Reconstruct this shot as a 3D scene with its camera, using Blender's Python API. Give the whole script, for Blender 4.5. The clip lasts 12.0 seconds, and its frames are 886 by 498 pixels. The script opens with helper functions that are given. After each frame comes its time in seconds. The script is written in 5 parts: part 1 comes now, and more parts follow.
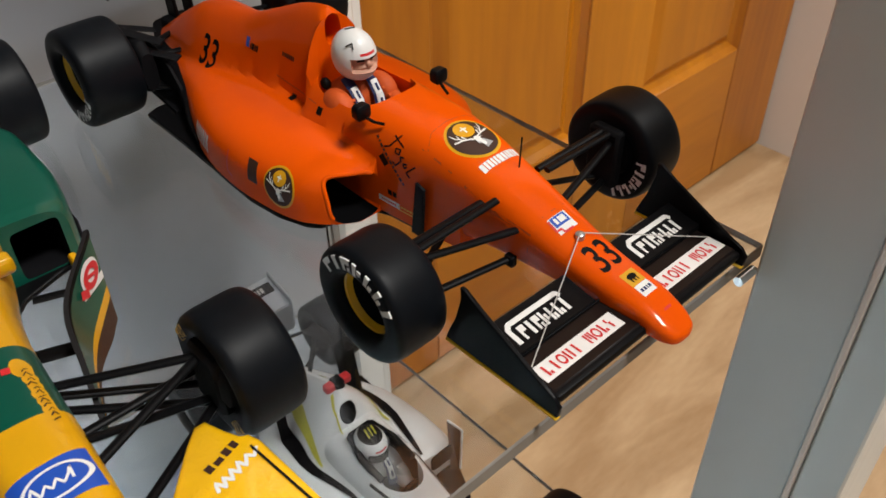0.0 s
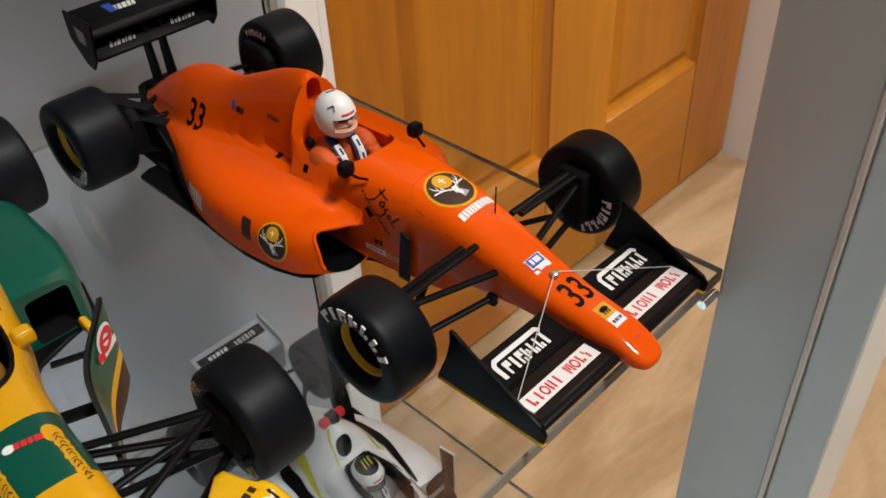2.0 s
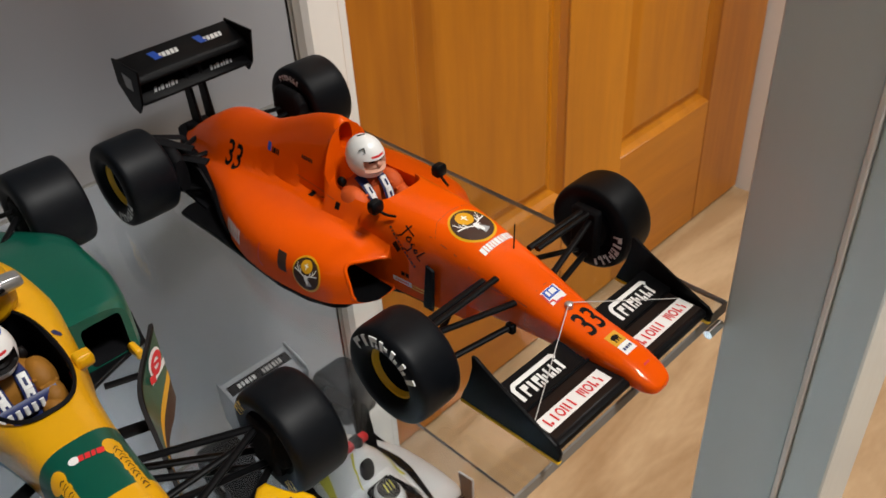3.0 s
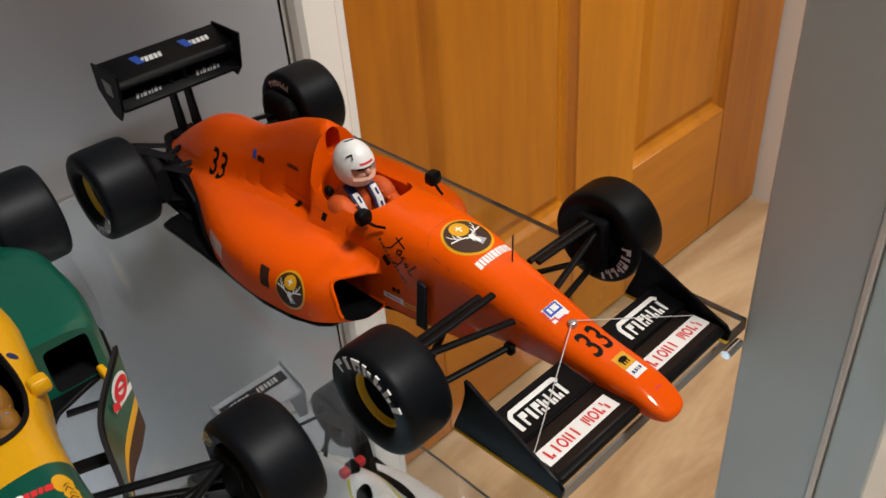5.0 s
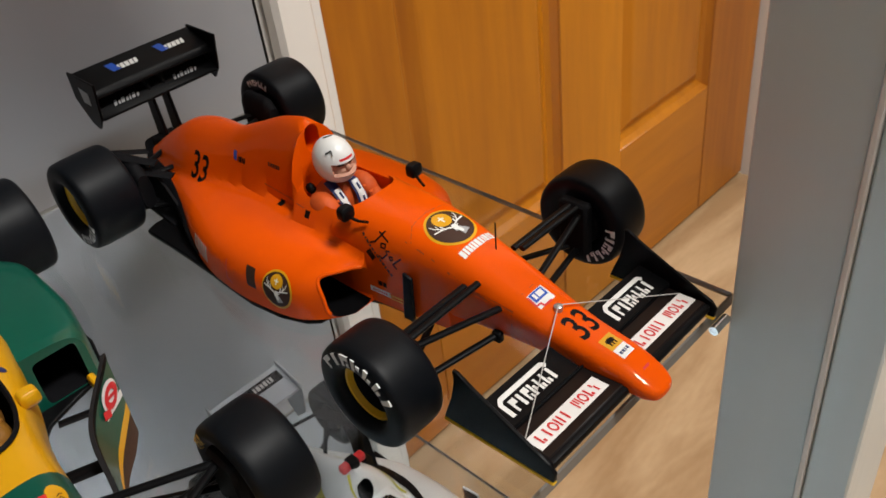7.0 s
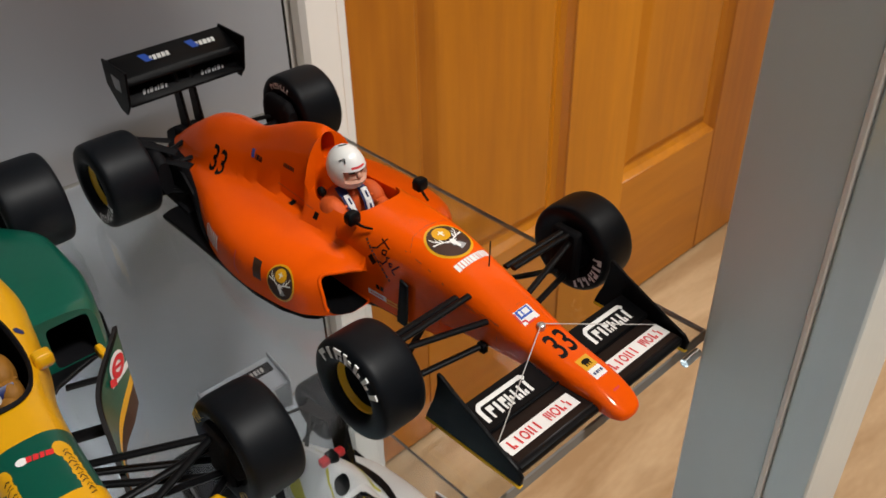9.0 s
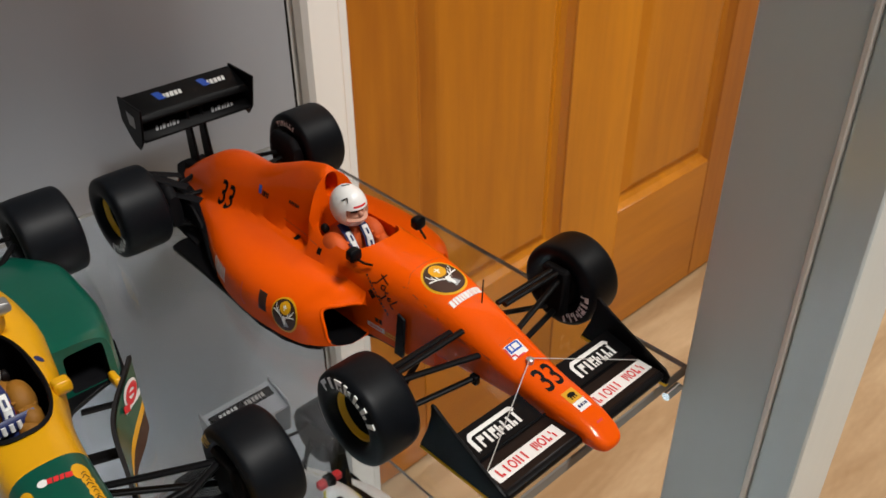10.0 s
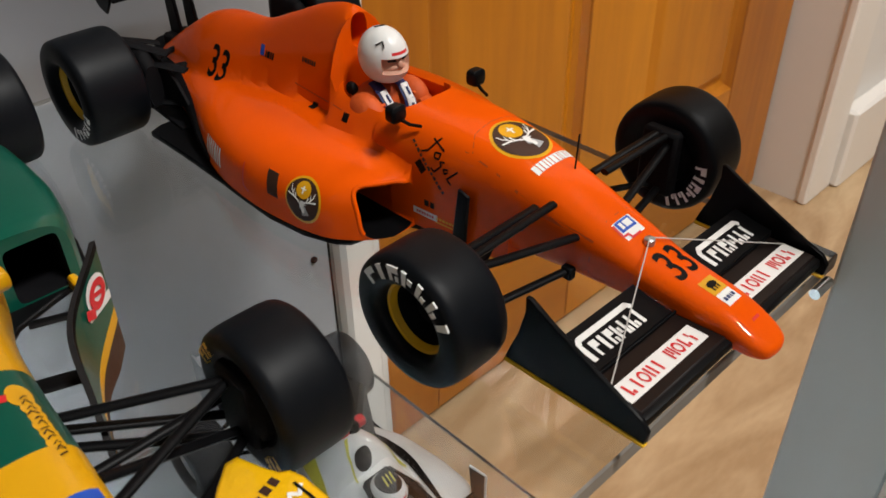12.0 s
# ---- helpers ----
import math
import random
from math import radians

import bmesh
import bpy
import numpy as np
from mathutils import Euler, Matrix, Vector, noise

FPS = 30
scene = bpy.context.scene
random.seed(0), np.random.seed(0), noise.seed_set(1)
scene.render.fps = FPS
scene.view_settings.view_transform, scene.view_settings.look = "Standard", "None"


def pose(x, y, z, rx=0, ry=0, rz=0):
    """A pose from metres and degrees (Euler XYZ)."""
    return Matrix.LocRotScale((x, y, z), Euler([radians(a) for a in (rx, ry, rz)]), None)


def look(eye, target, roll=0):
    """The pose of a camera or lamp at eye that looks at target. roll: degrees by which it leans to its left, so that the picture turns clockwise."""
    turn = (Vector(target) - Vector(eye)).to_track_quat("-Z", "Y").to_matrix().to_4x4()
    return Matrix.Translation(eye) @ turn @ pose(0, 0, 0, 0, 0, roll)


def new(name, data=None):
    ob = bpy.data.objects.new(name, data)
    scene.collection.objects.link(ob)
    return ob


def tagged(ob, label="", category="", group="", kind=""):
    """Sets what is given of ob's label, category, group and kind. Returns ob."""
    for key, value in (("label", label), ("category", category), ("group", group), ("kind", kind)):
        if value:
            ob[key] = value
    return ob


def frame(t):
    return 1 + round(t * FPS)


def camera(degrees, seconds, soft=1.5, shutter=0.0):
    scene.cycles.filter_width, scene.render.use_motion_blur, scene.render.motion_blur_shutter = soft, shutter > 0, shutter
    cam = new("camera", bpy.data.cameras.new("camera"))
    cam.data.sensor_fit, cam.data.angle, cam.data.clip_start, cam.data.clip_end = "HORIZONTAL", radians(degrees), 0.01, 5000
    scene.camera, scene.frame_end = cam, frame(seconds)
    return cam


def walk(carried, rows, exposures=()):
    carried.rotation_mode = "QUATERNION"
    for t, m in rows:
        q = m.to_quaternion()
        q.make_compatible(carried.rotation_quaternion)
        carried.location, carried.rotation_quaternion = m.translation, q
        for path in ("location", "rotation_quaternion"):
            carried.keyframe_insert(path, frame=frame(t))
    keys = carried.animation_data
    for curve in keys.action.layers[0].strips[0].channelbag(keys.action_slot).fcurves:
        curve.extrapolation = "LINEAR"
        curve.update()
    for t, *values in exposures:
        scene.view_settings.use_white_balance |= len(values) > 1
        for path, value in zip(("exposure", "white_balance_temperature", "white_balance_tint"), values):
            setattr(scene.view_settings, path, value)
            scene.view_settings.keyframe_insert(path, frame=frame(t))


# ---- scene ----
cam = camera(55.4, 12.0, soft=1.6)
PATH = [
    (0, (-0.13870, -0.04733, 0.64801), (0.01549, 0.12478, 0.45669), -1.14),
    (0.5, (-0.14337, -0.05421, 0.66716), (0.01557, 0.11578, 0.47785), -1.96),
    (1, (-0.14918, -0.05503, 0.67392), (0.01108, 0.11502, 0.48578), -2.19),
    (1.5, (-0.14818, -0.05893, 0.67820), (0.01313, 0.11181, 0.49158), -3.20),
    (2, (-0.14683, -0.05327, 0.66602), (0.01617, 0.11588, 0.47943), -3.22),
    (2.5, (-0.15531, -0.05680, 0.66932), (0.00811, 0.11389, 0.48451), -3.16),
    (3, (-0.15920, -0.06297, 0.67846), (0.00519, 0.11469, 0.50122), -3.70),
    (3.2, (-0.16108, -0.06163, 0.67826), (0.00334, 0.11616, 0.50117), -3.72),
    (4.8, (-0.14547, -0.05667, 0.66721), (0.01729, 0.12596, 0.49356), -4.59),
    (5, (-0.14284, -0.05472, 0.66547), (0.02007, 0.12830, 0.49238), -4.62),
    (5.5, (-0.13909, -0.05300, 0.67364), (0.02398, 0.13010, 0.50077), -6.91),
    (6, (-0.13527, -0.05192, 0.67262), (0.02779, 0.13041, 0.49892), -7.16),
    (6.5, (-0.13575, -0.05303, 0.66998), (0.02750, 0.12838, 0.49550), -7.31),
    (7, (-0.14072, -0.05743, 0.66519), (0.02200, 0.12330, 0.48953), -7.42),
    (7.5, (-0.14470, -0.05849, 0.67169), (0.01659, 0.12177, 0.49423), -7.41),
    (7.7, (-0.14626, -0.06217, 0.67466), (0.01418, 0.11874, 0.49710), -7.62),
    (9.3, (-0.15321, -0.07156, 0.67540), (0.01459, 0.10985, 0.50529), -0.09),
    (9.5, (-0.16042, -0.07492, 0.68339), (0.00908, 0.10769, 0.51629), 0.06),
    (10, (-0.15660, -0.07653, 0.68902), (0.01205, 0.10800, 0.52318), -0.57),
    (10.5, (-0.15618, -0.07225, 0.69064), (0.01168, 0.11294, 0.52472), -1.18),
    (11, (-0.15197, -0.06365, 0.67489), (0.01655, 0.12153, 0.50964), -1.30),
    (11.5, (-0.13129, -0.04634, 0.63927), (0.03751, 0.13319, 0.46817), -1.15),
    (12, (-0.14246, -0.02633, 0.62457), (0.02482, 0.14966, 0.44837), -1.10),
]
walk(cam, [(t, look(eye, target, roll)) for t, eye, target, roll in PATH])
cam.data.dof.use_dof = True
cam.data.dof.focus_distance = 0.25
cam.data.dof.aperture_fstop = 48.0

SHELF = 0.489      # top of the upper glass shelf
LOWER = 0.297      # top of the lower glass shelf
TOP = 1.015        # underside of the unseen cabinet top, height set to shade the upper back board

# ---- light ----
world = bpy.data.worlds.new("room_air")
scene.world = world
world.use_nodes = True
world.node_tree.nodes["Background"].inputs[0].default_value = (0.30, 0.52, 1.0, 1)
world.node_tree.nodes["Background"].inputs[1].default_value = 0.030
scene.view_settings.exposure = -0.30


def area(name, place, target, size, watts, colour, size_y=None):
    lamp = bpy.data.lights.new(name, "AREA")
    lamp.energy, lamp.color, lamp.size = watts, colour, size
    if size_y:
        lamp.shape, lamp.size_y = "RECTANGLE", size_y
    ob = new(name, lamp)
    ob.matrix_world = look(place, target)
    return ob


for x, y in ((1.24, -0.78), (1.44, -0.72), (1.36, -0.60)):
    area("ceiling_spot", (x, y, 2.3), (0.05, 0.2, 0.45), 0.12, 6.5, (1.0, 0.98, 0.945))
for x, y in ((0.10, -0.80), (0.30, -0.72), (0.26, -0.92)):
    area("ceiling_spot", (x, y, 2.3), (0.05, 0.2, 0.45), 0.16, 16.0, (1.0, 0.98, 0.945))
# added bluish fill from the left front, not a real window
area("cool_fill_light", (-1.5, -1.9, 1.5), (0, 0.2, 0.5), 1.4, 1.95, (0.40, 0.68, 1.0), 1.3)


# ---- materials ----
def material(name, base, rough=0.5, metal=0.0, coat=0.0, spec=0.5, bump=0.0, scale=300.0, vary=0.08, stretch=(1, 1, 1)):
    """A plain surface with a fine grain and slight stains."""
    m = bpy.data.materials.new(name)
    m.use_nodes = True
    nodes, links = m.node_tree.nodes, m.node_tree.links
    bsdf = nodes["Principled BSDF"]
    bsdf.inputs["Base Color"].default_value = (*base, 1)
    bsdf.inputs["Roughness"].default_value = rough
    bsdf.inputs["Metallic"].default_value = metal
    bsdf.inputs["Coat Weight"].default_value = coat
    bsdf.inputs["Coat Roughness"].default_value = 0.05
    bsdf.inputs["Specular IOR Level"].default_value = spec
    geo = nodes.new("ShaderNodeNewGeometry")
    mapping = nodes.new("ShaderNodeMapping")
    mapping.inputs["Scale"].default_value = stretch
    links.new(geo.outputs["Position"], mapping.inputs["Vector"])
    big = nodes.new("ShaderNodeTexNoise")
    big.inputs["Scale"].default_value = scale * 0.12
    big.inputs["Detail"].default_value = 4
    links.new(mapping.outputs[0], big.inputs["Vector"])
    fine = nodes.new("ShaderNodeTexNoise")
    fine.inputs["Scale"].default_value = scale
    fine.inputs["Detail"].default_value = 3
    links.new(mapping.outputs[0], fine.inputs["Vector"])
    if vary:
        ramp = nodes.new("ShaderNodeMapRange")
        ramp.inputs["To Min"].default_value, ramp.inputs["To Max"].default_value = 1 - vary, 1 + vary
        mix = nodes.new("ShaderNodeMix")
        mix.data_type, mix.blend_type = "RGBA", "MULTIPLY"
        mix.inputs["Factor"].default_value = 1.0
        mix.inputs["A"].default_value = (*base, 1)
        links.new(big.outputs["Fac"], ramp.inputs["Value"])
        links.new(ramp.outputs[0], mix.inputs["B"])
        links.new(mix.outputs["Result"], bsdf.inputs["Base Color"])
        rr = nodes.new("ShaderNodeMapRange")
        rr.inputs["To Min"].default_value, rr.inputs["To Max"].default_value = rough * 0.85, min(1, rough * 1.15)
        links.new(fine.outputs["Fac"], rr.inputs["Value"])
        links.new(rr.outputs[0], bsdf.inputs["Roughness"])
    if bump:
        b = nodes.new("ShaderNodeBump")
        b.inputs["Strength"].default_value = bump
        b.inputs["Distance"].default_value = 0.3 / scale
        links.new(fine.outputs["Fac"], b.inputs["Height"])
        links.new(b.outputs[0], bsdf.inputs["Normal"])
    return m


def glass(name, tint=(0.93, 0.98, 0.96), rough=0.0):
    m = bpy.data.materials.new(name)
    m.use_nodes = True
    bsdf = m.node_tree.nodes["Principled BSDF"]
    bsdf.inputs["Base Color"].default_value = (*tint, 1)
    bsdf.inputs["Transmission Weight"].default_value = 1.0
    bsdf.inputs["Roughness"].default_value = rough
    bsdf.inputs["IOR"].default_value = 1.5
    return m


def wood(name, light, dark, along="z", rough=0.35, rings=9.0, coat=0.3, figure=0.5, swirl=0.8, draw=0.1):
    """Varnished wood with long grain and a broad figure."""
    m = bpy.data.materials.new(name)
    m.use_nodes = True
    nodes, links = m.node_tree.nodes, m.node_tree.links
    bsdf = nodes["Principled BSDF"]
    geo = nodes.new("ShaderNodeNewGeometry")
    mapping = nodes.new("ShaderNodeMapping")
    mapping.inputs["Scale"].default_value = {"z": (1, 1, draw), "x": (draw, 1, 1), "y": (1, draw, 1)}[along]
    links.new(geo.outputs["Position"], mapping.inputs["Vector"])
    broad = nodes.new("ShaderNodeTexNoise")
    broad.inputs["Scale"].default_value = rings
    broad.inputs["Detail"].default_value = 3
    broad.inputs["Distortion"].default_value = swirl
    fine = nodes.new("ShaderNodeTexNoise")
    fine.inputs["Scale"].default_value = rings * 22
    fine.inputs["Detail"].default_value = 5
    for tex in (broad, fine):
        links.new(mapping.outputs[0], tex.inputs["Vector"])
    mix = nodes.new("ShaderNodeMath")
    mix.operation = "MULTIPLY_ADD"
    mix.inputs[1].default_value = figure
    links.new(fine.outputs["Fac"], mix.inputs[0])
    links.new(broad.outputs["Fac"], mix.inputs[2])
    ramp = nodes.new("ShaderNodeValToRGB")
    ramp.color_ramp.elements[0].position, ramp.color_ramp.elements[1].position = 0.45, 0.95
    ramp.color_ramp.elements[0].color, ramp.color_ramp.elements[1].color = (*dark, 1), (*light, 1)
    links.new(mix.outputs[0], ramp.inputs[0])
    links.new(ramp.outputs[0], bsdf.inputs["Base Color"])
    bsdf.inputs["Roughness"].default_value = rough
    bsdf.inputs["Coat Weight"].default_value = coat
    bsdf.inputs["Coat Roughness"].default_value = 0.25
    b = nodes.new("ShaderNodeBump")
    b.inputs["Strength"].default_value, b.inputs["Distance"].default_value = 0.15, 0.001
    links.new(fine.outputs["Fac"], b.inputs["Height"])
    links.new(b.outputs[0], bsdf.inputs["Normal"])
    return m


ORANGE = material("orange_paint", (0.75, 0.084, 0.0006), 0.40, coat=0.38, spec=0.02, scale=900, vary=0.04)
SEAM = material("dark_orange_panel_gap", (0.42, 0.045, 0.002), 0.6, scale=900, vary=0.04)
BLACK = material("satin_black_plastic", (0.0035, 0.0035, 0.004), 0.40, spec=0.10, scale=1500, vary=0.2, bump=0.05)
MATT = material("matt_black", (0.004, 0.004, 0.005), 0.7, spec=0.12, scale=1500, vary=0.2)
RUBBER = material("black_rubber", (0.0035, 0.0046, 0.0064), 0.46, spec=0.14, scale=2500, vary=0.2, bump=0.1)
CARBON = material("dark_brown_carbon", (0.009, 0.006, 0.0055), 0.35, spec=0.16, scale=1500)
YELLOW = material("yellow_plastic", (0.66, 0.33, 0.004), 0.3, coat=0.2, scale=900, vary=0.06)
GLOSSY = material("glossy_lumpy_yellow_plastic", (0.86, 0.48, 0.006), 0.25, coat=1.0, scale=170, vary=0.03, bump=0.55)
GOLD = material("yellow_rim", (0.80, 0.47, 0.01), 0.35, scale=900)
GREEN = material("green_paint", (0.0012, 0.070, 0.044), 0.3, coat=0.35, spec=0.35, scale=900, vary=0.08)
WHITE = material("white_paint", (0.78, 0.78, 0.76), 0.35, coat=0.3, scale=900, vary=0.04)
RED = material("red_print", (0.62, 0.02, 0.025), 0.45, scale=900)
BLUE = material("blue_print", (0.01, 0.07, 0.42), 0.45, scale=900)
LIME = material("lime_yellow_print", (0.62, 0.56, 0.06), 0.45, scale=900)
NAVY = material("navy_print", (0.01, 0.02, 0.10), 0.5, scale=900)
BROWN = material("dark_brown_print", (0.035, 0.012, 0.006), 0.5, scale=900)
INK = material("black_print", (0.004, 0.003, 0.003), 0.6, spec=0.15, scale=900)
GREY = material("grey_paint", (0.35, 0.36, 0.37), 0.4, scale=900)
SKIN = material("flesh_paint", (0.55, 0.28, 0.19), 0.6, scale=900)
CLOTH = material("orange_overall", (0.60, 0.085, 0.006), 0.7, scale=900, vary=0.2, bump=0.3)
CHROME = material("chrome", (0.8, 0.8, 0.8), 0.15, metal=1.0, scale=900, vary=0.03)
SILVER = material("silver_paint", (0.5, 0.5, 0.5), 0.3, metal=0.8, scale=900)
THREAD = material("clear_grey_thread", (0.5, 0.48, 0.45), 0.4, scale=900)
ALU = material("grey_anodised_metal", (0.62, 0.71, 0.745), 0.45, metal=0.1, scale=260, vary=0.08, bump=0.03, stretch=(1, 1, 0.05))
FRAME = material("pale_anodised_metal", (0.62, 0.71, 0.74), 0.22, metal=0.1, scale=260, vary=0.08, bump=0.03, stretch=(1, 1, 0.05))
SEAL = material("pale_seal", (0.90, 0.90, 0.88), 0.4, scale=400)
PANEL = material("pale_grey_board", (0.310, 0.322, 0.345), 0.5, scale=120, vary=0.03, bump=0.03)
# tone for the unseen walls, darkened to lower the room's bounce light
SHADE = material("unseen_wall_dimmed", (0.34, 0.33, 0.33), 0.8, scale=90, vary=0.04, bump=0.08)
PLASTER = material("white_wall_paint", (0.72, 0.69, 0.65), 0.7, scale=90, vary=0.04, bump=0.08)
GLOSSWHITE = material("white_gloss_woodwork", (0.80, 0.76, 0.71), 0.35, coat=0.2, scale=60, vary=0.03)
GLASS = glass("clear_glass", (0.85, 0.90, 0.93))
GLASS_EDGE = material("ground_glass_edge", (0.19, 0.175, 0.155), 0.35, spec=0.3, scale=400, vary=0.1)
DOORWOOD = wood("honey_varnished_pine", (0.68, 0.250, 0.005), (0.33, 0.100, 0.0025), "z", rings=4, figure=0.32, coat=0.12)
DOORWOOD_X = wood("honey_varnished_pine_rail", (0.61, 0.215, 0.005), (0.30, 0.090, 0.0025), "x", rings=4, figure=0.32, coat=0.12)
FLOORWOOD = wood("pale_oak_laminate", (0.68, 0.50, 0.30), (0.36, 0.225, 0.110), "x", rough=0.4, rings=9, coat=0.1, figure=0.16, swirl=2.0, draw=0.32)


# ---- mesh helpers ----
from mathutils.bvhtree import BVHTree


def curve(*pairs):
    """A smooth function through (where, value) pairs, flat beyond the ends, with no overshoot."""
    xs, ys = np.array([p[0] for p in pairs], float), np.array([p[1] for p in pairs], float)
    h, d = np.diff(xs), np.diff(ys) / np.diff(xs)
    m = np.zeros(len(xs))
    for k in range(1, len(xs) - 1):
        if d[k - 1] * d[k] > 0:
            m[k] = 2 * d[k - 1] * d[k] / (d[k - 1] + d[k])
    m[0], m[-1] = d[0], d[-1]

    def value(x):
        x = min(max(x, xs[0]), xs[-1])
        k = min(max(int(np.searchsorted(xs, x)) - 1, 0), len(h) - 1)
        t = (x - xs[k]) / h[k]
        return float((1 + 2 * t) * (1 - t) ** 2 * ys[k] + t * (1 - t) ** 2 * h[k] * m[k] + t * t * (3 - 2 * t) * ys[k + 1] + t * t * (t - 1) * h[k] * m[k + 1])
    return value


def finish(bm, smooth=True, angle=40):
    bmesh.ops.recalc_face_normals(bm, faces=bm.faces)
    me = bpy.data.meshes.new("mesh")
    bm.to_mesh(me)
    bm.free()
    if smooth:
        for p in me.polygons:
            p.use_smooth = True
        me.set_sharp_from_angle(angle=radians(angle))
    return me


def part(name, bm, mat, parent=None, label="", smooth=True, angle=40):
    me = finish(bm, smooth, angle)
    me.name = name
    for m in mat if isinstance(mat, (list, tuple)) else [mat]:
        me.materials.append(m)
    ob = new(name, me)
    if parent is not None:
        ob.parent = parent
    if label:
        ob["label"] = label
    return ob


def thing(name, place=None, label="", category="", group="", kind=""):
    ob = new(name)
    ob.empty_display_size = 0.02
    if place is not None:
        ob.matrix_world = place
    return tagged(ob, label, category, group, kind)


def box(lo, hi, bevel=0.0, segments=1, bm=None):
    bm2 = bmesh.new()
    bmesh.ops.create_cube(bm2, size=1)
    for v in bm2.verts:
        v.co = [(lo[k] + hi[k]) / 2 + v.co[k] * (hi[k] - lo[k]) for k in range(3)]
    if bevel:
        bmesh.ops.bevel(bm2, geom=bm2.edges[:], offset=bevel, segments=segments, affect="EDGES", profile=0.5)
    return bm2 if bm is None else merge(bm, bm2)


def merge(bm, other, m=None):
    if m is not None:
        bmesh.ops.transform(other, matrix=m, verts=other.verts)
    me = bpy.data.meshes.new("tmp")
    other.to_mesh(me)
    other.free()
    bm.from_mesh(me)
    bpy.data.meshes.remove(me)
    return bm


def rings_mesh(rings, bm=None, caps=True, closed=True, index=0):
    bm = bm or bmesh.new()
    made = [[bm.verts.new(p) for p in ring] for ring in rings]
    n = len(made[0])
    for a, b in zip(made, made[1:]):
        for k in range(n if closed else n - 1):
            f = bm.faces.new((a[k], a[(k + 1) % n], b[(k + 1) % n], b[k]))
            f.material_index = index
    if caps:
        for ring in (made[0], made[-1]):
            f = bm.faces.new(ring)
            f.material_index = index
    return bm


def superellipse(w, h, n, count=32):
    out = []
    for k in range(count):
        a = 2 * math.pi * k / count
        c, s = math.cos(a), math.sin(a)
        out.append((math.copysign(abs(c) ** (2 / n), c) * w, math.copysign(abs(s) ** (2 / n), s) * h))
    return out


def revolve(profile, count=48, axis="x", bm=None, closed=False):
    """Turns (along, radius) pairs round an axis."""
    rings = []
    for k in range(count):
        a = 2 * math.pi * k / count
        c, s = math.cos(a), math.sin(a)
        rings.append([{"x": (u, r * c, r * s), "z": (r * c, r * s, u), "y": (r * c, u, r * s)}[axis] for u, r in profile])
    bm = bm or bmesh.new()
    made = [[bm.verts.new(p) for p in ring] for ring in rings]
    m = len(profile)
    for a, b in zip(made, made[1:] + made[:1]):
        for k in range(m if closed else m - 1):
            bm.faces.new((a[k], a[(k + 1) % m], b[(k + 1) % m], b[k]))
    bmesh.ops.remove_doubles(bm, verts=bm.verts, dist=1e-7)
    return bm


def strut(a, b, wide, thick, bm=None, sides=10):
    """A bar from a to b with an oval section, wide along the level, thick across."""
    a, b = Vector(a), Vector(b)
    d = (b - a).normalized()
    side = d.cross(Vector((0, 0, 1)))
    side = side.normalized() if side.length > 1e-4 else Vector((1, 0, 0))
    up = side.cross(d)
    ring = [(math.cos(2 * math.pi * k / sides) * wide / 2, math.sin(2 * math.pi * k / sides) * thick / 2) for k in range(sides)]
    return rings_mesh([[p + side * u + up * v for u, v in ring] for p in (a, b)], bm)


def sweep(points, radius, sides=10):
    """A round bar along a chain of points."""
    pts, rings = [Vector(p) for p in points], []
    for k, p in enumerate(pts):
        d = (pts[min(k + 1, len(pts) - 1)] - pts[max(k - 1, 0)]).normalized()
        side = d.cross(Vector((0, 1, 0))).normalized()
        up = side.cross(d)
        rings.append([p + (side * math.cos(2 * math.pi * q / sides) + up * math.sin(2 * math.pi * q / sides)) * radius for q in range(sides)])
    return rings_mesh(rings)


def plate(outline, axis, lo, hi, bevel=0.0):
    """A flat plate: an outline in the plane across axis, thick from lo to hi."""
    def at(p, v):
        return {"x": (v, p[0], p[1]), "y": (p[0], v, p[1]), "z": (p[0], p[1], v)}[axis]
    bm = rings_mesh([[at(p, lo) for p in outline], [at(p, hi) for p in outline]])
    if bevel:
        bmesh.ops.recalc_face_normals(bm, faces=bm.faces)
        bmesh.ops.bevel(bm, geom=bm.edges[:], offset=bevel, segments=1, affect="EDGES")
    return bm


def cut(ob, cutter):
    """Takes the cutter's shape out of a mesh object."""
    mod = ob.modifiers.new("cut", "BOOLEAN")
    mod.operation, mod.object, mod.solver = "DIFFERENCE", cutter, "EXACT"
    bpy.context.view_layer.update()
    me = bpy.data.meshes.new_from_object(ob.evaluated_get(bpy.context.evaluated_depsgraph_get()))
    ob.modifiers.clear()
    ob.data = me
    for p in me.polygons:
        p.use_smooth = True
    me.set_sharp_from_angle(angle=radians(35))
    bpy.data.objects.remove(cutter)


def repaint(ob, keep):
    """Gives back the first paint to all faces outside the hollows."""
    for p in ob.data.polygons:
        if not keep(p.center):
            p.material_index = 0


# ---- the room ----
def setting(name, bm, mat, label, smooth=False):
    return tagged(part(name, bm, mat, None, label, smooth), kind="structure")


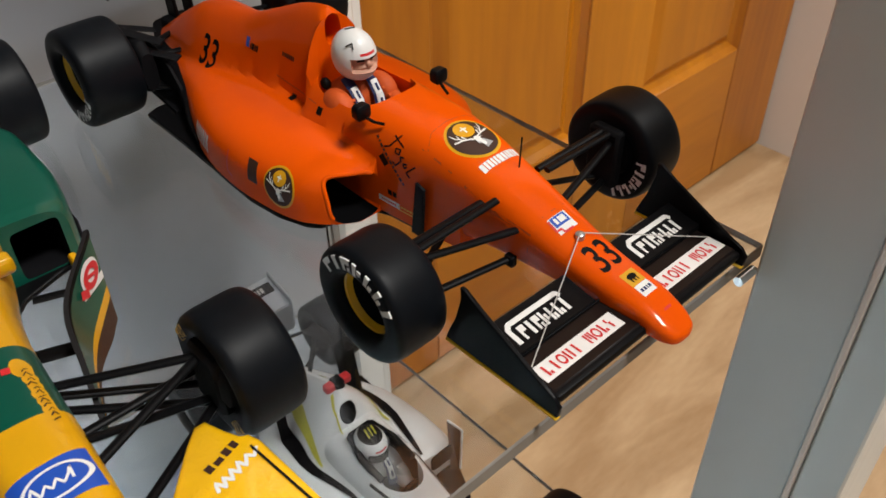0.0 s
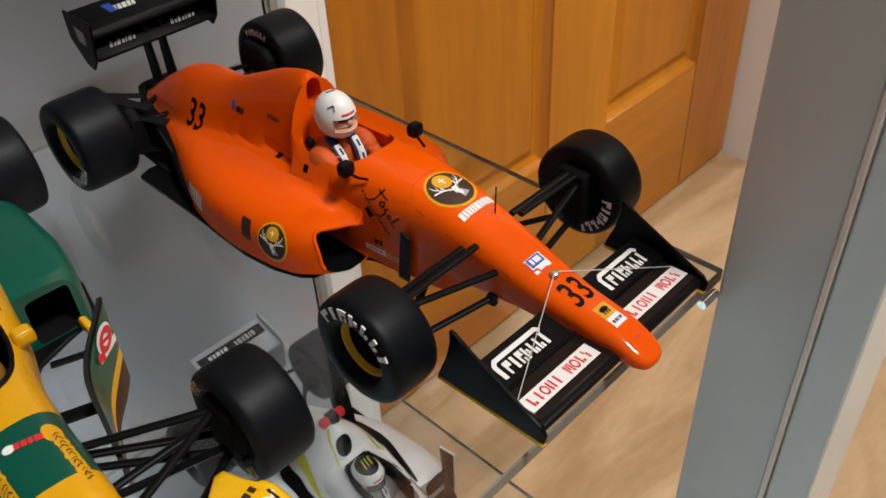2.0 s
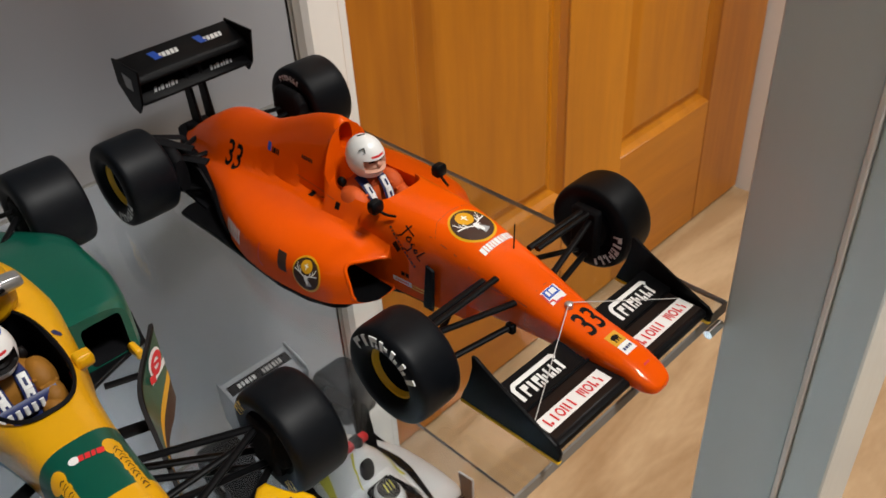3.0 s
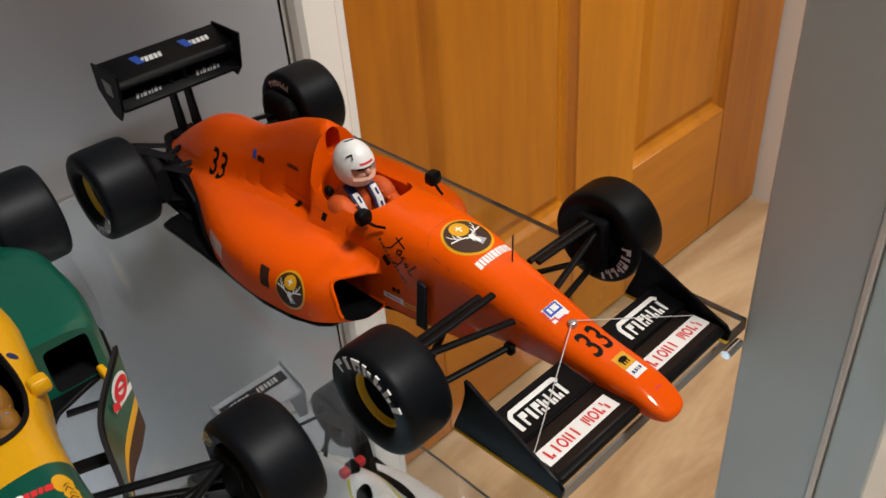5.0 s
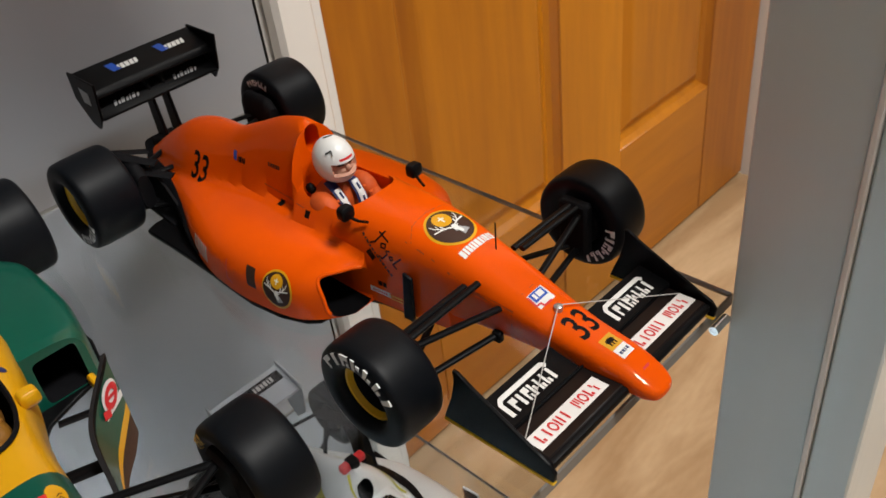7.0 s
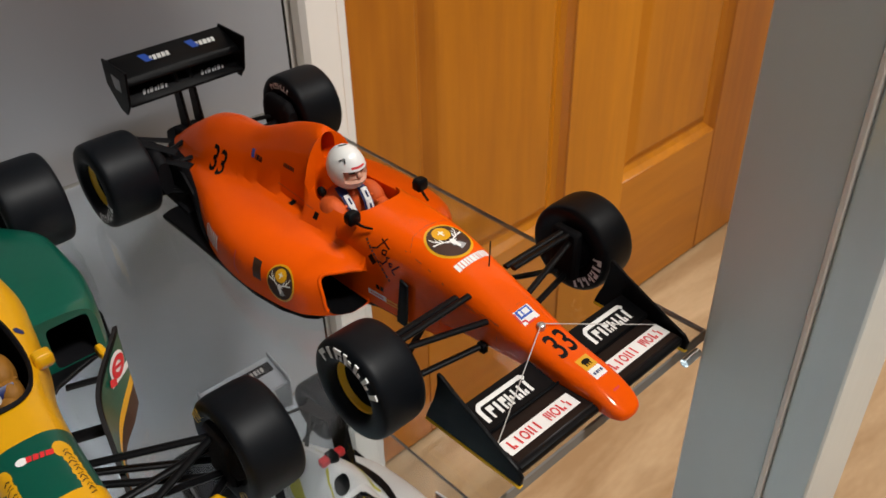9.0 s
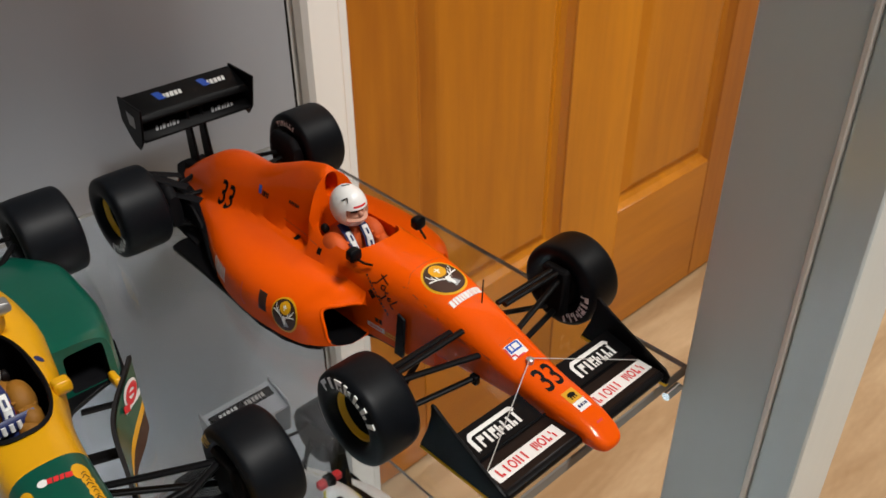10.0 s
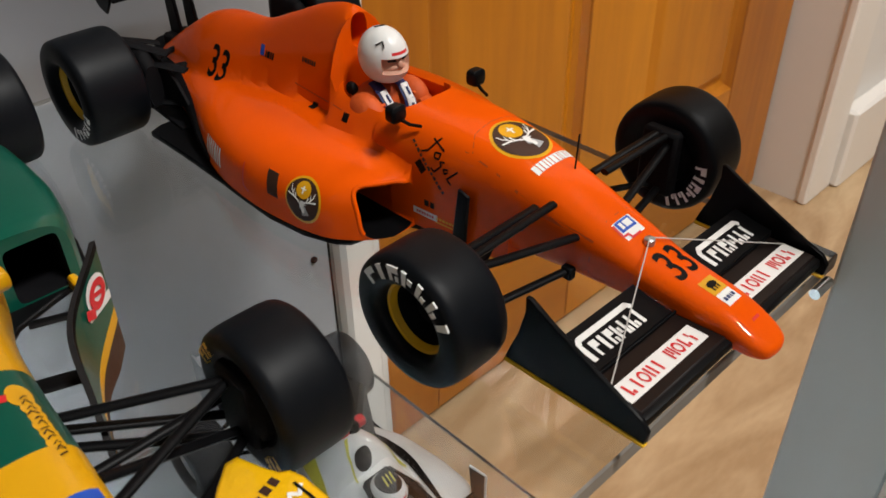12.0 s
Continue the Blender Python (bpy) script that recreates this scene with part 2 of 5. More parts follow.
WALL_Y, DOOR_Y, DOOR_L, DOOR_R = 0.336, 0.400, 0.144, 0.860
setting("floor", box((-2.2, -2.4, -0.05), (2.4, 0.5, 0.0)), FLOORWOOD, "pale oak laminate floor beside the cabinet")
setting("ceiling", box((-2.2, -2.4, 2.4), (2.4, 0.5, 2.45)), PLASTER, "white painted ceiling")
bm = box((-2.2, WALL_Y, 0), (DOOR_L - 0.001, 0.46, 2.4))
box((DOOR_R + 0.001, WALL_Y, 0), (2.4, 0.46, 2.4), bm=bm)
box((DOOR_L - 0.001, WALL_Y, 2.02), (DOOR_R + 0.001, 0.46, 2.4), bm=bm)
box((DOOR_L - 0.001, 0.445, 0), (DOOR_R + 0.001, 0.46, 2.02), bm=bm)
setting("wall_north", bm, PLASTER, "off-white painted wall round the door")
# three unseen walls added to close the room, kept dark for less fill
setting("wall_east", box((2.4, -2.4, 0), (2.5, 0.46, 2.4)), SHADE, "unseen wall, toned grey to cut bounced light")
setting("wall_west", box((-2.3, -2.4, 0), (-2.2, 0.46, 2.4)), SHADE, "unseen wall, toned grey to cut bounced light")
setting("wall_south", box((-2.2, -2.5, 0), (2.4, -2.4, 2.4)), SHADE, "unseen wall, toned grey to cut bounced light")


# ---- the door ----
def panel_door():
    door = thing("door_1", None, "honey-varnished pine panel door, closed, in a white frame", "door", kind="structure")
    front, back = DOOR_Y, DOOR_Y + 0.035
    L, R = DOOR_L + 0.003, DOOR_R - 0.003
    xa, c0, c1, xb = 0.254, 0.448, 0.552, 0.740
    for x0, x1 in ((L, xa), (xb, R), (c0, c1)):
        part("stile", box((x0, front, 0.006), (x1, back, 1.98), 0.0015), DOORWOOD, door)
    for z0, z1 in ((0.006, 0.186), (0.75, 0.90), (1.86, 1.98)):
        for x0, x1 in ((xa, c0), (c1, xb)):
            part("rail", box((x0 + 0.0002, front + 0.0006, z0), (x1 - 0.0002, back, z1), 0.001), DOORWOOD_X, door)
    for z0, z1 in ((0.186, 0.75), (0.90, 1.86)):
        for x0, x1, field in ((xa, c0, 0.024), (c1, xb, 0.024)):
            rings = []
            for inset, depth in ((0.0, 0.002), (0.004, 0.0085), (0.009, 0.0120), (0.012, 0.0120), (field, 0.0055), (field + 0.003, 0.005)):
                rings.append([(x0 + inset, front + depth, z0 + inset), (x1 - inset, front + depth, z0 + inset),
                              (x1 - inset, front + depth, z1 - inset), (x0 + inset, front + depth, z1 - inset)])
            bm = rings_mesh(rings, caps=False)
            bm.faces.new([bm.verts.new(p) for p in rings[-1]])
            bmesh.ops.remove_doubles(bm, verts=bm.verts, dist=1e-6)
            part("door_panel", bm, DOORWOOD, door, smooth=False)
    return door


panel_door()
for x0, x1 in ((0.1035, 0.1300), (DOOR_R - 0.003, DOOR_R + 0.068)):
    setting("door_casing", box((x0, 0.3225, 0), (x1, WALL_Y, 2.05), 0.003), GLOSSWHITE, "white gloss door casing")
setting("skirting", box((DOOR_R + 0.069, 0.312, 0), (2.4, WALL_Y, 0.115), 0.004), GLOSSWHITE, "white gloss skirting board")


# ---- the display cabinet ----
def cabinet():
    cab = thing("display_cabinet", None, "display cabinet of grey metal, glass shelves and pale back board", "cabinet")
    part("back_board", box((-0.70, 0.302, 0.06), (0.0790, 0.311, TOP), 0.0006), PANEL, cab)
    # shade of the gap beside the board, drawn as a black strip
    part("gap_shade", box((0.0792, 0.3025, 0.06), (0.0806, 0.3105, TOP)), INK, cab, "black strip standing in for the shade in the gap")
    part("screw", revolve([(0.3035, 0.0022), (0.3012, 0.0022), (0.3008, 0.0017), (0.3008, 0.0004)], 16, "y"), INK, cab, "dark screw head").location = (0.0685, 0, 0.338)
    part("post", box((0.0530, -0.0006, 0.02), (0.0860, 0.0296, TOP), 0.0010), ALU, cab)
    part("seal", box((0.0499, -0.0026, 0.02), (0.062, -0.0008, TOP), 0.0004), SEAL, cab, "pale sealing strip")
    part("door_frame", box((0.0510, -0.0160, 0.02), (0.0860, -0.0028, TOP), 0.0008), FRAME, cab)
    part("base", box((-0.70, -0.016, 0.0), (0.0860, 0.311, 0.06), 0.002), ALU, cab)
    part("side_board", box((-0.72, 0.0, 0.0), (-0.7005, 0.311, TOP), 0.001), PANEL, cab)
    # unseen top, added as a light blocker over the upper back board
    part("top", box((-0.72, -0.016, TOP), (0.0860, 0.311, TOP + 0.03), 0.002), ALU, cab)
    for z in (SHELF, LOWER):
        shelf = part("glass_shelf", box((-0.69, 0.0320, z - 0.005), (0.0597, 0.2815, z), 0.0005), [GLASS, GLASS_EDGE], cab, "clear glass shelf with ground grey edges")
        for p in shelf.data.polygons:
            p.material_index = 0 if abs(p.normal.z) > 0.9 else 1
        shelf.visible_shadow = False
        part("shelf_pin", strut((0.0452, 0.0305, z - 0.0052), (0.0532, 0.0305, z - 0.0052), 0.0031, 0.0031, sides=20), CHROME, cab, "chrome shelf pin")
    return cab


cabinet()


# ---- racing cars: shared parts ----


def wheel(car, x, y, radius, width, outer, rim=GOLD, letters=(), letter_mat=WHITE, bore=0.0098, count=7):
    """A slick tyre on a deep rim. outer: -1 or 1, the side that shows its face; letters: rows of start, step, radii and face."""
    hub = new("wheel")
    hub.parent = car
    hub.location = (x, y, radius)
    h, s = width / 2, outer
    prof = [(u * s, r) for u, r in (
        (h - 0.0030, bore - 0.0004), (h - 0.0014, bore), (h - 0.0002, bore + 0.0012), (h, bore + 0.0030), (h - 0.0001, radius - 0.0026), (h - 0.0005, radius - 0.0012),
        (h - 0.0012, radius - 0.0005), (h - 0.0022, radius - 0.0002), (h * 0.5, radius), (-h * 0.5, radius), (-h + 0.0022, radius - 0.0002),
        (-h + 0.0012, radius - 0.0005), (-h + 0.0005, radius - 0.0012), (-h + 0.0001, radius - 0.0026), (-h, bore + 0.0030), (-h + 0.0015, bore))]
    part("tyre", revolve(prof, 72, "x", closed=True), RUBBER, hub)
    ring = [(s * (h - 0.0031), bore - 0.0003), (s * (h - 0.0034), bore - 0.0010), (s * (h - 0.0050), bore - 0.0016), (s * (h - 0.0050), bore - 0.0002)]
    part("rim_ring", revolve(ring, 48, "x", closed=True), rim, hub)
    disc = [(0.0052, 1.0), (0.0066, 0.80), (0.0090, 0.72), (0.0094, 0.42), (0.0070, 0.36), (0.0064, 0.15), (0.0066, 0.0005)]
    part("rim_disc", revolve([(s * (h - u), bore * r) for u, r in disc], 32, "x"), MATT, hub)
    back = [(0.0014, 1.0), (0.0022, 0.86), (0.0006, 0.80), (-0.0004, 0.55), (-0.0004, 0.0005)]
    part("brake_disc", revolve([(-s * (h - u), bore * r) for u, r in back], 32, "x"), MATT, hub)
    for start, step, r0, r1, face in letters:
        for n in range(count):
            bm = bmesh.new()
            for u0, u1, v0, v1 in TYRE_ROW[n]:
                a0, a1 = (math.radians(start + (n - 0.5 + 0.1 + 0.8 * u) * step) for u in (u0, u1))
                rows = [[(x, (r0 + (r1 - r0) * v) * math.cos(a0 + (a1 - a0) * q / 3), (r0 + (r1 - r0) * v) * math.sin(a0 + (a1 - a0) * q / 3)) for q in range(4)]
                        for x, v in ((face * (h + 0.00015), v0), (face * (h + 0.00015), v1), (face * (h - 0.0008), v1), (face * (h - 0.0008), v0))]
                rings_mesh(rows + rows[:1], bm, caps=False, closed=False)
            part("letter_bar", bm, letter_mat, hub, smooth=False)
    return hub


class Surface:
    """The skins of a car, to lay stickers on."""

    def __init__(self, *obs):
        self.trees = []
        for ob in obs:
            bm = bmesh.new()
            bm.from_mesh(ob.data)
            self.trees.append(BVHTree.FromBMesh(bm))
            bm.free()

    def lay(self, bm, origin, right, up, lift=0.00012):
        """Drops a flat mesh, drawn in x and y, on the skin: origin is its middle, right and up its axes."""
        o, u, v = Vector(origin), Vector(right).normalized(), Vector(up)
        v = (v - u * u.dot(v)).normalized()
        n = u.cross(v)
        for vert in bm.verts:
            p = o + u * vert.co.x + v * vert.co.y
            best = None
            for tree in self.trees:
                place, normal, _, far = tree.ray_cast(p + n * 0.02, -n, 0.05)
                if place is not None and (best is None or far < best[1]):
                    best = (place, far)
            vert.co = (best[0] if best else p) + n * lift
        return bm


def sheet(w, h, shear=0.0, nx=6, ny=6, at=(0, 0)):
    """A flat patch of a grid."""
    bm = bmesh.new()
    rows = [[(at[0] + (i / nx - 0.5) * w + shear * (j / ny - 0.5) * h, at[1] + (j / ny - 0.5) * h, 0) for i in range(nx + 1)] for j in range(ny + 1)]
    return rings_mesh(rows, bm, caps=False, closed=False)


def oval(a, b, inner=0.0, at=(0, 0), rings=5, count=36):
    bm = bmesh.new()
    rows = []
    for k in range(rings + 1):
        f = max(inner, 0.001) + (1 - max(inner, 0.001)) * k / rings
        rows.append([(at[0] + a * f * math.cos(2 * math.pi * q / count), at[1] + b * f * math.sin(2 * math.pi * q / count), 0) for q in range(count)])
    return rings_mesh(rows, bm, caps=False)


def bar_row(name, skin, widths, height, gap, place, right, up, mat, parent, at=(0, 0), lift=0.0002):
    """A row of separate plain bars in place of lettering."""
    x = at[0] - (sum(widths) + gap * (len(widths) - 1)) / 2
    for w in widths:
        part(name, skin.lay(sheet(w, height, 0.0, 2, 3, (x + w / 2, at[1])), place, right, up, lift), mat, parent, smooth=False)
        x += w + gap


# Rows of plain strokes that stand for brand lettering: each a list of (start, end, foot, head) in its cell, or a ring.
TYRE_ROW = (((0, 0.36, 0, 1), (0.36, 1, 0.55, 1)), ((0.2, 0.7, 0, 1),), ((0, 0.36, 0, 1), (0.36, 0.95, 0.55, 1), (0.6, 0.95, 0, 0.35)), ((0, 0.4, 0, 1), (0.5, 0.9, 0.3, 0.7)),
            ((0.05, 0.45, 0, 1), (0.55, 0.95, 0, 0.4)), ((0.05, 0.45, 0, 1), (0.55, 0.95, 0, 0.4)), ((0.2, 0.7, 0, 1),))
RED_ROW = (((0.1, 0.4, 0, 1), (0.5, 0.85, 0, 0.3)), ((0.35, 0.65, 0, 1),), "ring", ((0.05, 0.32, 0, 1), (0.62, 0.9, 0, 1)), ((0.35, 0.65, 0, 1),), (),
           ((0, 0.24, 0, 1), (0.38, 0.62, 0.3, 1), (0.76, 1, 0, 1)), "ring", ((0.1, 0.4, 0, 1), (0.5, 0.85, 0, 0.3)), ((0.35, 0.65, 0, 0.6), (0.1, 0.35, 0.6, 1)))


def strokes(name, skin, row, length, height, place, right, up, mat, parent, at=(0, 0), lift=0.0002):
    """A row of plain strokes and rings on a skin, one mesh for each cell."""
    cell = length / len(row)
    for k, marks in enumerate(row):
        x0, bm = at[0] - length / 2 + k * cell + cell * 0.07, bmesh.new()
        wide = cell * 0.86
        if marks == "ring":
            merge(bm, oval(wide * 0.54, height * 0.52, 0.62, (x0 + wide / 2, at[1]), 2, 28))
        for u0, u1, v0, v1 in marks if marks != "ring" else ():
            merge(bm, sheet((u1 - u0) * wide, (v1 - v0) * height, 0.0, 2, 2, (x0 + (u0 + u1) / 2 * wide, at[1] + ((v0 + v1) / 2 - 0.5) * height)))
        if marks:
            part(name, skin.lay(bm, place, right, up, lift), mat, parent, smooth=False)


def bars(widths, height, gap, at=(0, 0), shear=0.0, low=()):
    """A row of plain bars in place of lettering."""
    total = sum(widths) + gap * (len(widths) - 1)
    bm, x = bmesh.new(), at[0] - total / 2
    for k, w in enumerate(widths):
        if w > 0:
            h = height * (0.72 if k in low else 1.0)
            merge(bm, sheet(w, h, shear, 2, 3, (x + w / 2, at[1] - (height - h) / 2)))
        x += w + gap
    return bm


def stroke(points, wide, end=None):
    """A flat ribbon through points of the plane, tapering to its end."""
    bm, fine = bmesh.new(), []
    for a, b in zip(points, points[1:]):
        fine += [Vector(a).lerp(Vector(b), k / 4) for k in range(4)]
    fine.append(Vector(points[-1]))
    left, right = [], []
    for k, p in enumerate(fine):
        d = (fine[min(k + 1, len(fine) - 1)] - fine[max(k - 1, 0)]).normalized()
        n = Vector((-d.y, d.x)) * (wide + ((wide if end is None else end) - wide) * k / (len(fine) - 1)) / 2
        left.append((p.x + n.x, p.y + n.y, 0))
        right.append((p.x - n.x, p.y - n.y, 0))
    return rings_mesh([left, right], bm, caps=False, closed=False)


def figures(text, height, slim=0.85):
    """Numbers in the built-in font, as a fine flat mesh round the origin."""
    data = bpy.data.curves.new("figures", "FONT")
    data.body, data.size, data.align_x, data.align_y = text, height / 0.7, "CENTER", "CENTER"
    data.offset = height * 0.022
    ob = new("figures", data)
    bpy.context.view_layer.update()
    me = bpy.data.meshes.new_from_object(ob.evaluated_get(bpy.context.evaluated_depsgraph_get()))
    bpy.data.objects.remove(ob)
    bm = bmesh.new()
    bm.from_mesh(me)
    for v in bm.verts:
        v.co.x *= slim
        v.co.z = 0
    bmesh.ops.triangulate(bm, faces=bm.faces)
    for _ in range(3):
        long = [e for e in bm.edges if e.calc_length() > 0.0012]
        if long:
            bmesh.ops.subdivide_edges(bm, edges=long, cuts=1)
            bmesh.ops.triangulate(bm, faces=bm.faces)
    return bm


def nose_body(stations, n=2.6, count=36):
    """Rings of superellipses: (y, half width, bottom, top)."""
    rings = []
    ys = stations[0][0] + (stations[-1][0] - stations[0][0]) * np.linspace(0, 1, 60) ** 1.6
    w, lo, hi = (curve(*[(s[0], s[k]) for s in stations]) for k in (1, 2, 3))
    for y in ys:
        mid, half = (lo(y) + hi(y)) / 2, (hi(y) - lo(y)) / 2
        rings.append([(u, y, mid + v) for u, v in superellipse(w(y), half, n, count)])
    return rings_mesh(rings)


def shell_body(y0, y1, pod_w, pod_z, spine_w, spine_z, spine_n, floor_z=0.004, pod_n=3.6, rows=90, cols=64, blend=0.0016):
    """A closed body: side pods blended with a central spine, as heights over the plan."""
    rings = []
    for y in np.linspace(y0, y1, rows):
        w, zp, ws, zs, n = pod_w(y), pod_z(y), spine_w(y), spine_z(y), spine_n(y)
        ring = []
        for k in range(cols + 1):
            u = math.sin(math.pi * (k / cols - 0.5))
            x = u * w
            a = (zp - floor_z) * max(0.0, 1 - abs(u) ** pod_n) ** (1 / pod_n)
            r = min(1.0, abs(x) / ws)
            b = (zs - floor_z) * max(0.0, 1 - r ** n) ** (1 / n)
            top = max(a, b)
            z = top + blend * math.log(math.exp((a - top) / blend) + math.exp((b - top) / blend)) - (blend * math.log(2) if abs(u) > 0.999 else 0) * 0
            fade = min(1.0, (1 - abs(u)) * 12)
            z = top + (z - top) * fade
            ring.append((x, y, floor_z + z))
        ring += [(w * 0.98, y, floor_z - 0.0005), (0, y, floor_z - 0.0005), (-w * 0.98, y, floor_z - 0.0005)]
        rings.append(ring)
    return rings_mesh(rings)


# ---- the orange car ----
def badge(car, skin, origin, right, up, r, turned=0.0):
    """A round brown badge with a yellow edge, a yellow ball and pale antlers, as plain shapes."""
    lay = skin.lay
    root = part("badge", lay(oval(r, r * 1.05), origin, right, up, 0.00010), YELLOW, car, "round yellow and brown badge")
    part("badge_field", lay(oval(r * 0.90, r * 0.94), origin, right, up, 0.00020), BROWN, root)
    part("badge_ball", lay(oval(r * 0.40, r * 0.40, 0, (0, r * 0.44)), origin, right, up, 0.00030), YELLOW, root)
    bm = stroke([(0, r * 0.26), (0, r * 0.62)], r * 0.07)
    merge(bm, stroke([(-r * 0.15, r * 0.48), (r * 0.15, r * 0.48)], r * 0.07))
    part("badge_mark", lay(bm, origin, right, up, 0.00040), WHITE, root)
    part("badge_neck", lay(merge(stroke([(r * 0.14, -r * 0.30), (r * 0.26, -r * 0.66)], r * 0.20, r * 0.40), oval(r * 0.10, r * 0.09, 0, (r * 0.02, -r * 0.36))), origin, right, up, 0.00035), GREY, root)
    bm = merge(oval(r * 0.13, r * 0.18, 0, (r * 0.06, -r * 0.22)), oval(r * 0.09, r * 0.13, 0, (r * 0.13, -r * 0.46)))
    merge(bm, stroke([(r * 0.06, -r * 0.16), (r * 0.30, -r * 0.18)], r * 0.10, r * 0.02))
    merge(bm, stroke([(r * 0.06, -r * 0.16), (-r * 0.20, -r * 0.16)], r * 0.10, r * 0.02))
    for s in (-1, 1):
        merge(bm, stroke([(s * r * 0.10, -r * 0.12), (s * r * 0.38, -r * 0.02), (s * r * 0.60, r * 0.26), (s * r * 0.66, r * 0.50)], r * 0.075, r * 0.03))
        merge(bm, stroke([(s * r * 0.50, r * 0.12), (s * r * 0.46, r * 0.36)], r * 0.05, r * 0.02))
        merge(bm, stroke([(s * r * 0.42, 0.0), (s * r * 0.78, r * 0.10)], r * 0.07))
        merge(bm, stroke([(s * r * 0.30, -r * 0.06), (s * r * 0.36, r * 0.20)], r * 0.06))
    part("badge_stag", lay(bm, origin, right, up, 0.00040), WHITE, root)
    return root


def tilted(half, y0, z0, y1, z1, thick):
    """A thin wing plane that climbs from y0 to y1."""
    bm = rings_mesh([[(x, y0, z0), (x, y1, z1), (x, y1, z1 + thick), (x, y0, z0 + thick)] for x in (-half, half)])
    bmesh.ops.recalc_face_normals(bm, faces=bm.faces)
    bmesh.ops.bevel(bm, geom=bm.edges[:], offset=thick * 0.3, segments=1, affect="EDGES")
    return bm


def orange_car():
    car = thing("model_racing_car", pose(0.0012, 0.0778, SHELF, 0, 0, 1.0), "orange model racing car with black wings on a glass shelf", "model car", "model cars")
    nose = part("nose", nose_body(((-0.0568, 0.0010, 0.0092, 0.0104), (-0.0564, 0.0029, 0.0084, 0.0112), (-0.0552, 0.0044, 0.0077, 0.0120), (-0.0520, 0.0057, 0.0073, 0.0137), (-0.045, 0.0064, 0.0074, 0.0165), (-0.030, 0.0074, 0.0080, 0.0192),
                                   (-0.015, 0.0089, 0.0076, 0.0240), (0.004, 0.0107, 0.0062, 0.0302), (0.0185, 0.0126, 0.0048, 0.0338), (0.035, 0.0148, 0.004, 0.0352), (0.056, 0.0163, 0.0045, 0.0350)), 3.0), ORANGE, car)
    shell = part("engine_cover", shell_body(
        0.0418, 0.190,
        curve((0.0418, 0.0235), (0.0440, 0.0275), (0.048, 0.0320), (0.055, 0.0366), (0.067, 0.0392), (0.081, 0.0402), (0.095, 0.0394), (0.1056, 0.0376), (0.1186, 0.0336), (0.1386, 0.0256), (0.16, 0.0195), (0.178, 0.0150), (0.190, 0.0100)),
        curve((0.0430, 0.0205), (0.047, 0.0220), (0.06, 0.0236), (0.09, 0.0234), (0.12, 0.0210), (0.14, 0.0186), (0.165, 0.0155), (0.190, 0.010)),
        curve((0.0375, 0.0165), (0.06, 0.0182), (0.076, 0.0182), (0.080, 0.0125), (0.11, 0.0145), (0.145, 0.0170), (0.165, 0.0150), (0.190, 0.0095)),
        curve((0.0375, 0.0345), (0.055, 0.0350), (0.0765, 0.0345), (0.0785, 0.0508), (0.081, 0.0528), (0.09, 0.0510), (0.1088, 0.0435), (0.1246, 0.0376), (0.1443, 0.0352), (0.155, 0.0324), (0.1642, 0.0278), (0.176, 0.0210), (0.190, 0.012)),
        curve((0.0375, 2.8), (0.076, 2.8), (0.081, 1.8), (0.12, 1.7), (0.15, 2.0), (0.190, 2.2))), [ORANGE, BLACK], car)

    def hollow(bm):
        bmesh.ops.recalc_face_normals(bm, faces=bm.faces)
        ob = part("cutter", bm, [ORANGE, BLACK], car)
        return ob

    def cockpit(bm):
        return rings_mesh([[(u, 0.0635 + v, z) for u, v in superellipse(0.0118, 0.0150, 3.2, 44)] for z in (0.010, 0.06)], bm)

    whole = BVHTree.FromPolygons([v.co for v in shell.data.vertices], [p.vertices for p in shell.data.polygons])
    for s, wide, high in ((-1, 0.0078, 0.0076), (1, 0.0065, 0.0060)):
        lip = []
        for u, v in superellipse(wide, high, 4.0, 72):
            place = whole.ray_cast(Vector((s * (0.0226 - u), 0.02, 0.0112 + v)), Vector((0, 1, 0)))[0]
            if place is not None and abs(place.x) > 0.0170 and place.z > 0.0052:
                lip.append(place + Vector((0, 0.0006, 0)))
        part("inlet_lip", sweep(lip, 0.0007), ORANGE, car, angle=80)
        bm = rings_mesh([[(s * 0.0226 + u, y, 0.0112 + v) for u, v in superellipse(wide, high, 4.0, 40)] for y in (0.036, 0.072)], index=1)
        for f in bm.faces:
            if abs(f.calc_center_median().x) < 0.0160:
                f.material_index = 0
        cut(shell, hollow(bm))
    cut(shell, hollow(rings_mesh([[(u, y, 0.0458 + v) for u, v in superellipse(0.0030, 0.0050, 2.6, 28)] for y in (0.0745, 0.0870)], index=0)))
    cut(shell, hollow(cockpit(bmesh.new())))
    cut(nose, hollow(cockpit(bmesh.new())))
    low_side = curve((0.010, 0.0112), (0.0185, 0.0125), (0.035, 0.0147), (0.050, 0.0159))
    bm = rings_mesh([[(x, y, z) for x, z in ((-low_side(y), 0.0042), (-low_side(y), 0.0165), (low_side(y), 0.0165), (low_side(y), 0.0042), (low_side(y) - 0.0008, 0.0034), (0.0008 - low_side(y), 0.0034))] for y in np.linspace(0.011, 0.0500, 14)])
    tub = part("tub_side", bm, ORANGE, car)
    skin = Surface(nose, shell, tub)
    lay = skin.lay

